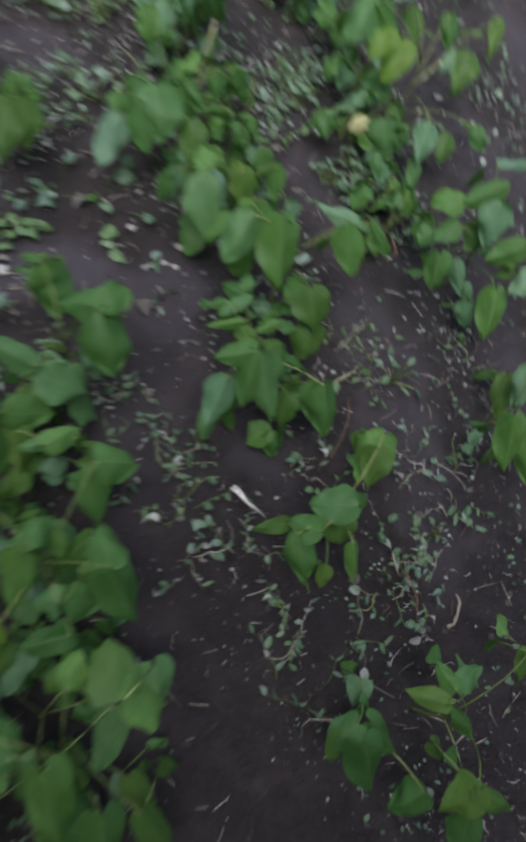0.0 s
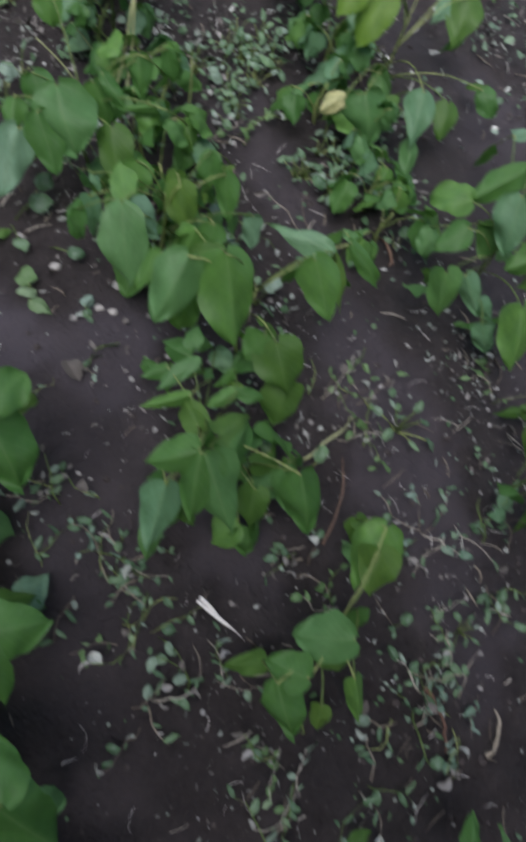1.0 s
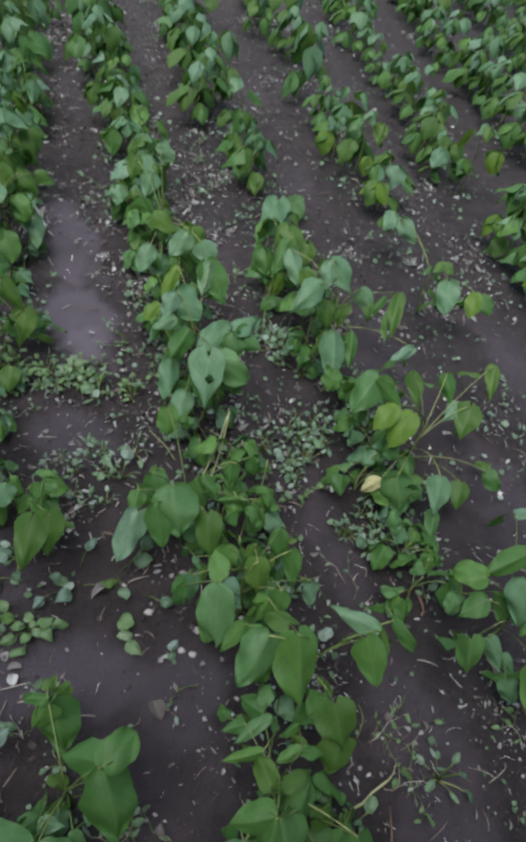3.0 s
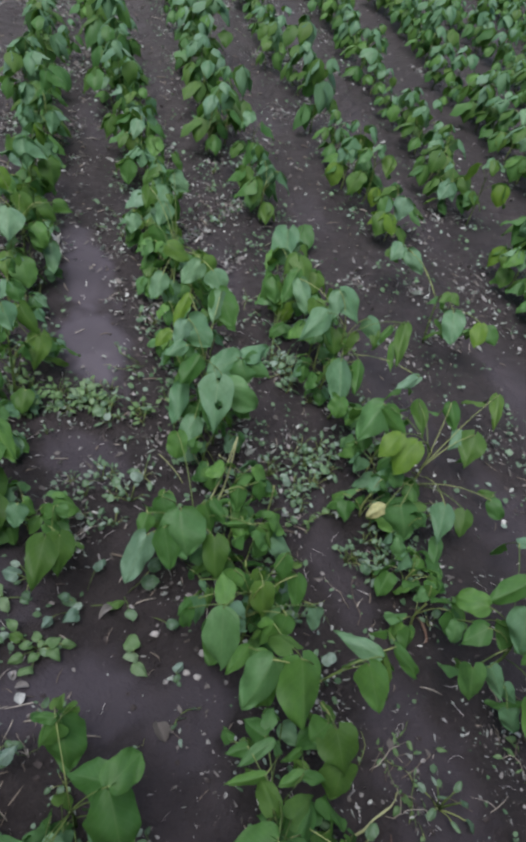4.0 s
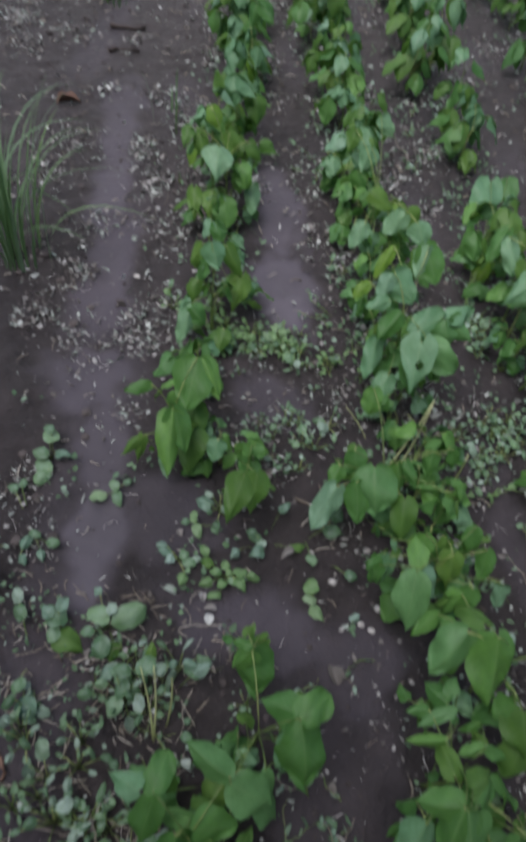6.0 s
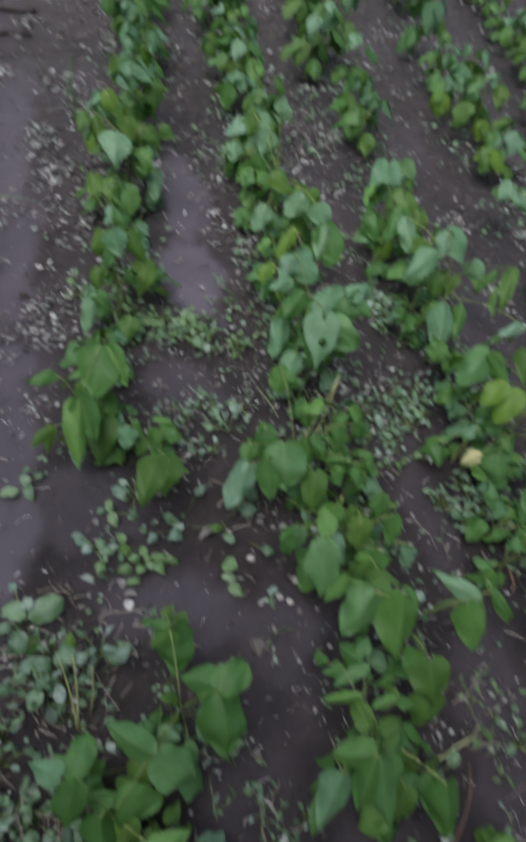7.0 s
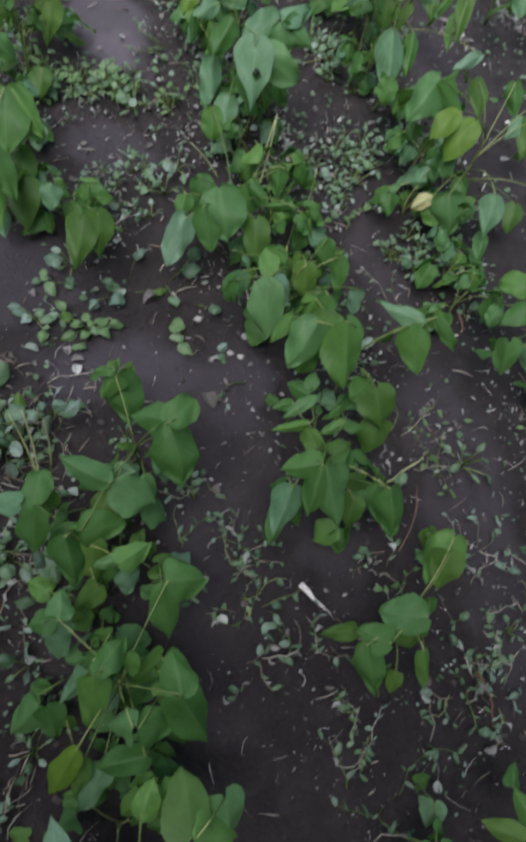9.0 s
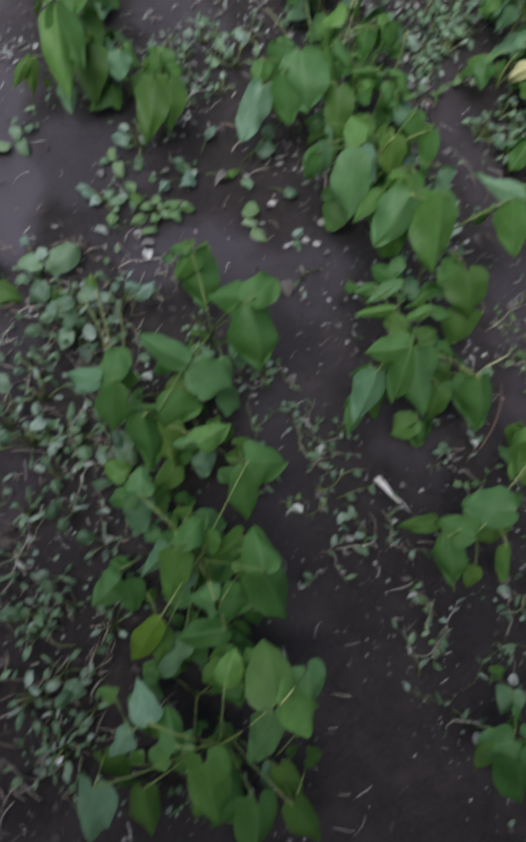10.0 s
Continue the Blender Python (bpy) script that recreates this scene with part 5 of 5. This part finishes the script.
w.leaf(-0.210, 0.721, 0.016, 0.0304, 112, PALE_SHAPES_LOW)
w.leaf(-0.207, 0.695, 0.012, 0.0243, -171, PALE_SHAPES_LOW)
w.leaf(-0.190, 0.676, 0.008, 0.0272, -29, PALE_SHAPES_LOW)
w.close()

w = Weed(-0.118, 0.669, "thin weed with a single blue-green leaf on top")
w.leaf(-0.119, 0.678, 0.020, 0.0204, 57, GREY_SHAPES)
w.leaf(-0.120, 0.663, 0.010, 0.0127, -120, WEED_SHAPES)
w.leaf(-0.116, 0.653, 0.006, 0.0097, -49, WEED_SHAPES)
w.close()

w = Weed(-0.455, 0.788, "small weed seedling with paired green leaves")
w.leaf(-0.464, 0.794, 0.016, 0.0196, 112, PALE_SHAPES_LOW)
w.leaf(-0.453, 0.773, 0.014, 0.0229, -50, PALE_SHAPES_LOW)
w.leaf(-0.481, 0.784, 0.010, 0.0176, -149, WEED_SHAPES)
w.leaf(-0.420, 0.786, 0.010, 0.0177, -35, WEED_SHAPES)
w.close()

w = Weed(-0.320, 0.791, "blue-grey withering weed with drooping leaves")
w.leaf(-0.366, 0.740, 0.020, 0.0251, -117, GREY_SHAPES)
w.leaf(-0.326, 0.753, 0.012, 0.0284, -139, GREY_SHAPES)
w.leaf(-0.337, 0.787, 0.020, 0.0227, -178, WEED_SHAPES)
w.leaf(-0.346, 0.788, 0.030, 0.0195, 173, WEED_SHAPES)
w.leaf(-0.322, 0.781, 0.016, 0.0178, -127, WEED_SHAPES)
w.leaf(-0.295, 0.866, 0.020, 0.0264, 58, GREY_SHAPES)
w.leaf(-0.251, 0.796, 0.012, 0.0291, 31, OLIVE_SHAPES)
w.close()

w = Weed(-0.240, 0.819, "round-leaved grey-green weed beneath the beans")
w.leaf(-0.457, 0.831, 0.030, 0.0324, 161, GREY_SHAPES)
w.leaf(-0.191, 0.837, 0.020, 0.0356, -3, WEED_SHAPES)
w.leaf(-0.189, 0.870, 0.030, 0.0286, 63, WEED_SHAPES)
w.leaf(-0.220, 0.775, 0.010, 0.0230, -67, WEED_SHAPES)
w.leaf(-0.141, 0.760, 0.020, 0.0199, -5, WEED_SHAPES)
w.close()

w = Weed(-0.641, 0.820, "four-leaved weed seedling on slick wet soil")
w.leaf(-0.669, 0.795, 0.014, 0.0304, -163, PALE_SHAPES_LOW)
w.leaf(-0.630, 0.804, 0.014, 0.0291, -60, WEED_SHAPES)
w.leaf(-0.643, 0.822, 0.020, 0.0253, 128, WEED_SHAPES)
w.leaf(-0.624, 0.843, 0.016, 0.0202, 57, WEED_SHAPES)
w.close()

w = Weed(-0.802, 0.860, "grey-green weed at the edge of the runnel")
w.leaf(-0.813, 0.894, 0.030, 0.0387, 106, WEED_SHAPES)
w.leaf(-0.772, 0.862, 0.020, 0.0355, -9, GREY_SHAPES)
w.leaf(-0.812, 0.847, 0.030, 0.0284, -177, WEED_SHAPES)
w.leaf(-0.801, 0.827, 0.016, 0.0405, -53, WEED_SHAPES)
w.leaf(-0.794, 0.803, 0.012, 0.0334, -114, WEED_SHAPES)
w.leaf(-0.819, 0.902, 0.040, 0.0276, 137, WEED_SHAPES)
w.close()

w = Weed(-0.762, 0.690, "loose grey weed on crumbly soil")
w.leaf(-0.758, 0.657, 0.020, 0.0282, -93, GREY_SHAPES)
w.leaf(-0.749, 0.625, 0.014, 0.0218, -42, GREY_SHAPES)
w.leaf(-0.720, 0.643, 0.014, 0.0244, -54, GREY_SHAPES)
w.leaf(-0.706, 0.668, 0.020, 0.0246, 16, WEED_SHAPES)
w.leaf(-0.832, 0.759, 0.020, 0.0208, 138, WEED_SHAPES)
w.leaf(-0.820, 0.775, 0.020, 0.0210, 102, WEED_SHAPES)
w.leaf(-0.748, 0.677, 0.020, 0.0211, -14, WEED_SHAPES)
w.close()

w = Weed(-0.551, 0.549, "broad-leaved green weed on wet soil")
w.leaf(-0.517, 0.564, 0.025, 0.0527, 42, WEED_SHAPES)
w.leaf(-0.566, 0.556, 0.030, 0.0433, 159, WEED_SHAPES)
w.leaf(-0.546, 0.566, 0.040, 0.0205, 73, WEED_SHAPES)
w.leaf(-0.574, 0.523, 0.020, 0.0214, -157, WEED_SHAPES)
w.leaf(-0.543, 0.506, 0.030, 0.0332, -67, WEED_SHAPES)
w.leaf(-0.524, 0.505, 0.015, 0.0290, -87, OLIVE_SHAPES)
w.leaf(-0.587, 0.598, 0.030, 0.0199, 139, GREY_SHAPES)
w.close()

w = Weed(-0.632, 0.531, "dark-leaved weed with crowded leaves")
w.leaf(-0.640, 0.537, 0.030, 0.0464, 140, WEED_SHAPES)
w.leaf(-0.655, 0.538, 0.030, 0.0283, 144, GREY_SHAPES)
w.leaf(-0.602, 0.502, 0.020, 0.0457, -16, OLIVE_SHAPES)
w.leaf(-0.630, 0.506, 0.020, 0.0224, -110, WEED_SHAPES)
w.leaf(-0.631, 0.552, 0.040, 0.0249, 79, GREY_SHAPES)
w.close()

w = Weed(-0.656, 0.456, "grey-green weed among dry litter")
w.leaf(-0.702, 0.526, 0.030, 0.0339, 145, WEED_SHAPES)
w.leaf(-0.643, 0.410, 0.030, 0.0251, -82, WEED_SHAPES)
w.leaf(-0.620, 0.387, 0.020, 0.0311, -44, GREY_SHAPES)
w.leaf(-0.718, 0.551, 0.030, 0.0229, 131, WEED_SHAPES)
w.leaf(-0.596, 0.388, 0.020, 0.0207, -11, WEED_SHAPES)
w.close()

w = Weed(-0.451, 0.469, "upright weed with pale bare stems")
w.leaf(-0.478, 0.441, 0.060, 0.0310, -99, WEED_SHAPES)
w.leaf(-0.482, 0.416, 0.050, 0.0308, -104, WEED_SHAPES)
w.leaf(-0.446, 0.430, 0.050, 0.0268, -57, WEED_SHAPES)
w.leaf(-0.450, 0.477, 0.080, 0.0312, 59, WEED_SHAPES)
w.leaf(-0.451, 0.508, 0.070, 0.0225, 107, OLIVE_SHAPES)
w.leaf(-0.361, 0.497, 0.080, 0.0315, 47, GREY_SHAPES)
w.leaf(-0.382, 0.496, 0.090, 0.0198, 16, GREY_SHAPES)
w.leaf(-0.407, 0.489, 0.100, 0.0165, 33, GREY_SHAPES)
w.leaf(-0.484, 0.464, 0.070, 0.0260, -180, WEED_SHAPES)
w.leaf(-0.509, 0.458, 0.060, 0.0230, -136, GREY_SHAPES)
w.leaf(-0.426, 0.483, 0.080, 0.0240, 21, WEED_SHAPES)
w.leaf(-0.532, 0.420, 0.050, 0.0216, -158, WEED_SHAPES)
w.stem(-0.409, 0.391, -0.455, 0.470, 0.10)
w.stem(-0.409, 0.391, -0.434, 0.474, 0.11)
w.stem(-0.397, 0.418, -0.402, 0.467, 0.10)
w.close()


# ---- single things on the soil ----
def flake(name, x, y, ln, width, turn, material, label, category, curl=0.25, seed=1, lift=0.004):
    """A dry curled leaf or husk lying on the soil."""
    me = leaf_shape(name, material, seed, 0.45, 0.9, curl, -0.7, 0.08, 0.0, nu=4, nv=8)
    ob = tagged(new(name, me), label, category)
    ob.matrix_basis = Matrix.Translation((x, y, ground_z(x, y) + lift)) @ Matrix.Rotation(turn, 4, "Z") @ Matrix.Diagonal((ln * width, ln, ln, 1))
    return ob


def pebble(x, y, size, seed, label):
    bm = bmesh.new()
    bmesh.ops.create_icosphere(bm, subdivisions=2, radius=size)
    for v in bm.verts:
        v.co *= 1 + 0.35 * noise.noise(v.co * 1.3 / size + Vector((seed, 0, 0)))
        v.co.z *= 0.45
        v.co.x *= 1.25
    me = bpy.data.meshes.new("pebble")
    bm.to_mesh(me)
    bm.free()
    me.materials.append(STONE)
    me.polygons.foreach_set("use_smooth", [True] * len(me.polygons))
    ob = tagged(new("pebble", me), label, "pebble", "white pebbles")
    ob.location = (x, y, ground_z(x, y) + size * 0.25)
    return ob


def twig(x0, y0, x1, y1, radius, material, label, lift=0.01, name="twig", sway=0.01):
    a, b = Vector((x0, y0, ground_z(x0, y0) + radius)), Vector((x1, y1, ground_z(x1, y1) + radius))
    r = random.Random(int(abs(x0) * 1e4 + abs(y1) * 1e3))
    line = [p + 0.7 * radius * Vector((r.uniform(-1, 1), r.uniform(-1, 1), r.uniform(-0.5, 0.5))) for p in arc(a, b, lift, 7, (sway, 0, 0))]
    v, f = tube(line, [radius * (1 - 0.07 * k) * r.uniform(0.65, 1.15) for k in range(8)], 6)
    return tagged(new(name, make_mesh(name, v, f, material)), label, name.replace("_", " "))


def split_husk(x, y, x1, y1, label):
    """A dry husk split into two thin strands that meet at one end."""
    root = thing("dry_husk", x, y, ground_z(x, y), label, "husk")
    for side, ln, wide in ((-1, 1.0, 0.0046), (1, 0.72, 0.0030), (0.2, 1.35, 0.0020)):
        verts, uvs = [], []
        d = Vector((x1 - x, y1 - y, 0))
        n = Vector((-d.y, d.x, 0)).normalized()
        for k in range(11):
            f = k / 10
            p = Vector((x, y, 0)) + d * ln * f + n * side * 0.0036 * (1 - f) ** 0.7
            p.z = ground_z(p.x, p.y) + 0.004 + 0.010 * math.sin(math.pi * f)
            w = wide * math.sin(math.pi * min(0.25 + 0.75 * f, 0.98)) ** 0.9
            for q in (-1, 0, 1):
                verts.append(p + n * w * q * 0.5 + Vector((0, 0, 0.3 * w * (1 - abs(q)))))
                uvs.append((0.5 + 0.5 * q, f))
        faces = [(k * 3 + i, k * 3 + i + 1, k * 3 + 4 + i, k * 3 + 3 + i) for k in range(10) for i in (0, 1)]
        part("strand", make_mesh("strand", verts, faces, HUSK, True, uvs), root)
    return root


split_husk(0.032, 0.247, 0.074, 0.206, "pale dry husk split into thin strands on mud")
twig(0.062, 0.214, 0.112, 0.170, 0.0014, STRAW, "thin grey stalk beside the husk", 0.003, "dry_stalk")
flake("dry_leaf", -0.277, 0.760, 0.034, 0.42, radians(-40), LITTER, "small curled grey dead leaf on wet soil", "dead leaf", 0.3, 5)
flake("dry_leaf", -0.452, 0.638, 0.028, 0.5, radians(80), LITTER, "pale beige dead leaf flat on wet soil", "dead leaf", 0.1, 40)
flake("dry_leaf", -0.399, 0.639, 0.018, 0.8, radians(30), LITTER, "pale beige dead leaf flat on wet soil", "dead leaf", 0.1, 41)
flake("dry_leaf", -0.371, 0.631, 0.024, 0.5, radians(100), LITTER, "pale beige dead leaf flat on wet soil", "dead leaf", 0.1, 42)
flake("dry_leaf", -0.378, 0.599, 0.020, 0.9, radians(10), LITTER, "pale beige dead leaf flat on wet soil", "dead leaf", 0.1, 43)
flake("dry_leaf", -0.480, 0.755, 0.016, 0.8, radians(40), LITTER, "pale beige dead leaf flat on wet soil", "dead leaf", 0.1, 44)
flake("dry_leaf", -0.129, 0.557, 0.037, 0.7, radians(30), LITTER, "pale beige dead leaf flat on wet soil", "dead leaf", 0.1, 45)
pebble(-0.077, 0.713, 0.007, 1, "small whitish pebble on wet soil")
pebble(-0.170, 0.745, 0.007, 5, "small whitish pebble on wet soil")
pebble(-0.104, 0.677, 0.006, 9, "small whitish pebble on wet soil")
pebble(-0.084, 0.669, 0.006, 12, "small whitish pebble on wet soil")
pebble(-0.840, 1.478, 0.008, 15, "small whitish pebble on wet soil")
twig(0.357, 0.828, 0.368, 0.768, 0.004, BARK, "short reddish-brown twig on soil", 0.002)
twig(-0.279, 0.911, -0.227, 0.874, 0.0022, STRAW, "bent pale stalk on soil", 0.012, "dry_stalk")
twig(-0.638, 0.318, -0.614, 0.273, 0.004, BARK, "short reddish-brown twig on soil", 0.004)
twig(0.325, 0.119, 0.341, 0.038, 0.0032, BARK, "pale brown twig on wet soil", 0.004)
twig(-0.964, 2.901, -0.807, 2.835, 0.006, STRAW, "pale dry stalk across bare soil", 0.01, "dry_stalk")
twig(-1.541, 3.033, -1.405, 3.081, 0.012, ROT, "dark rotten stick half sunk in bare soil", -0.003, sway=0.05)
twig(-1.441, 2.781, -1.329, 2.815, 0.013, ROT, "dark rotten stick half sunk in bare soil", -0.003, sway=-0.04)
flake("dry_leaf", -1.448, 2.295, 0.085, 0.5, radians(-60), BARK, "large reddish-brown dead leaf on bare soil", "dead leaf", 0.04, 11)
flake("dry_leaf", -0.645, 2.029, 0.05, 0.6, radians(20), HUSK, "whitish dried leaf beside a bean plant", "dead leaf", 0.3, 12)
flake("dry_leaf", -0.620, 1.975, 0.04, 0.5, radians(80), HUSK, "whitish dried leaf beside a bean plant", "dead leaf", 0.3, 13)
twig(0.182, 0.430, 0.273, 0.502, 0.0028, PALE_STALK, "fallen pale green stalk on soil", 0.03, "fallen_stalk")


def bare_stalk(x0, y0, x1, y1, z1):
    a, b = Vector((x0, y0, ground_z(x0, y0) - 0.003)), Vector((x1, y1, z1))
    tagged(new("bare_stalk", make_mesh("bare_stalk", *tube(arc(a, b, 0.0, 6, (0.006, 0, 0)), [(0.0026 - 0.00018 * n) * (0.6 if z1 < 0.12 else 1.0) for n in range(7)], 6), PALE_STALK)), "leaning bare yellow-green stalk in the row", "bare stalk", "bare stalks")


bare_stalk(-0.078, 1.040, -0.053, 1.094, 0.20)
bare_stalk(-0.105, 1.030, -0.055, 1.092, 0.19)
bare_stalk(0.02, 0.99, 0.03, 1.00, 0.17)
bare_stalk(-0.104, 1.146, -0.159, 1.176, 0.07)
bare_stalk(-0.151, 1.115, -0.215, 1.154, 0.05)
bare_stalk(0.007, 1.144, -0.083, 1.129, 0.10)
bare_stalk(-0.081, 1.187, -0.123, 1.191, 0.06)
twig(0.204, 0.310, 0.251, 0.438, 0.0022, BARK, "thin bent brown twig on soil", 0.006)
twig(0.399, 0.030, 0.422, 0.084, 0.0035, STRAW, "pale split twig on wet soil", 0.004)


def grass_clump(x, y, count, height, seed, label, arching=0.15):
    root = thing("grass_clump", x, y, ground_z(x, y), label, "grass", "grass clumps")
    r = random.Random(seed)
    for _ in range(count):
        a, h = r.uniform(0, 6.28), height * r.uniform(0.45, 1.1)
        out = Vector((math.cos(a), math.sin(a), 0))
        side = Vector((-out.y, out.x, 0))
        b = Vector((x, y, ground_z(x, y) - 0.003)) + out * r.uniform(0, 0.10)
        w, reach = r.uniform(0.002, 0.0052), h * (r.uniform(0.6, 0.9) if r.random() < arching else r.uniform(0.05, 0.35))
        verts, uvs = [], []
        for k in range(9):
            f = k / 8
            p = b + out * reach * f ** 2.1 + Vector((0, 0, h * (f - 0.75 * (reach / h) * f ** 3)))
            wk = w * (1 - f ** 2.2) ** 0.8
            for s in (-1, 0, 1):
                verts.append(p + side * s * wk + Vector((0, 0, 0.3 * wk * abs(s))))
                uvs.append((0.5 + 0.5 * s, f))
        faces = [(k * 3 + i, k * 3 + i + 1, k * 3 + 4 + i, k * 3 + 3 + i) for k in range(8) for i in (0, 1)]
        part("blade", make_mesh("blade", verts, faces, GRASS, True, uvs), root)
    return root


grass_clump(-1.18, 1.44, 44, 0.55, 1, "tall clump of grey-green grass on bare soil", 0.35)
grass_clump(-1.30, 1.59, 30, 0.52, 2, "tall clump of grey-green grass on bare soil")
grass_clump(-1.02, 2.32, 5, 0.24, 3, "thin tuft of bent grass on bare soil")
grass_clump(-1.66, 3.31, 30, 0.55, 4, "upright clump of grass far over bare soil")
grass_clump(-1.96, 3.34, 18, 0.50, 5, "upright clump of grass far over bare soil")
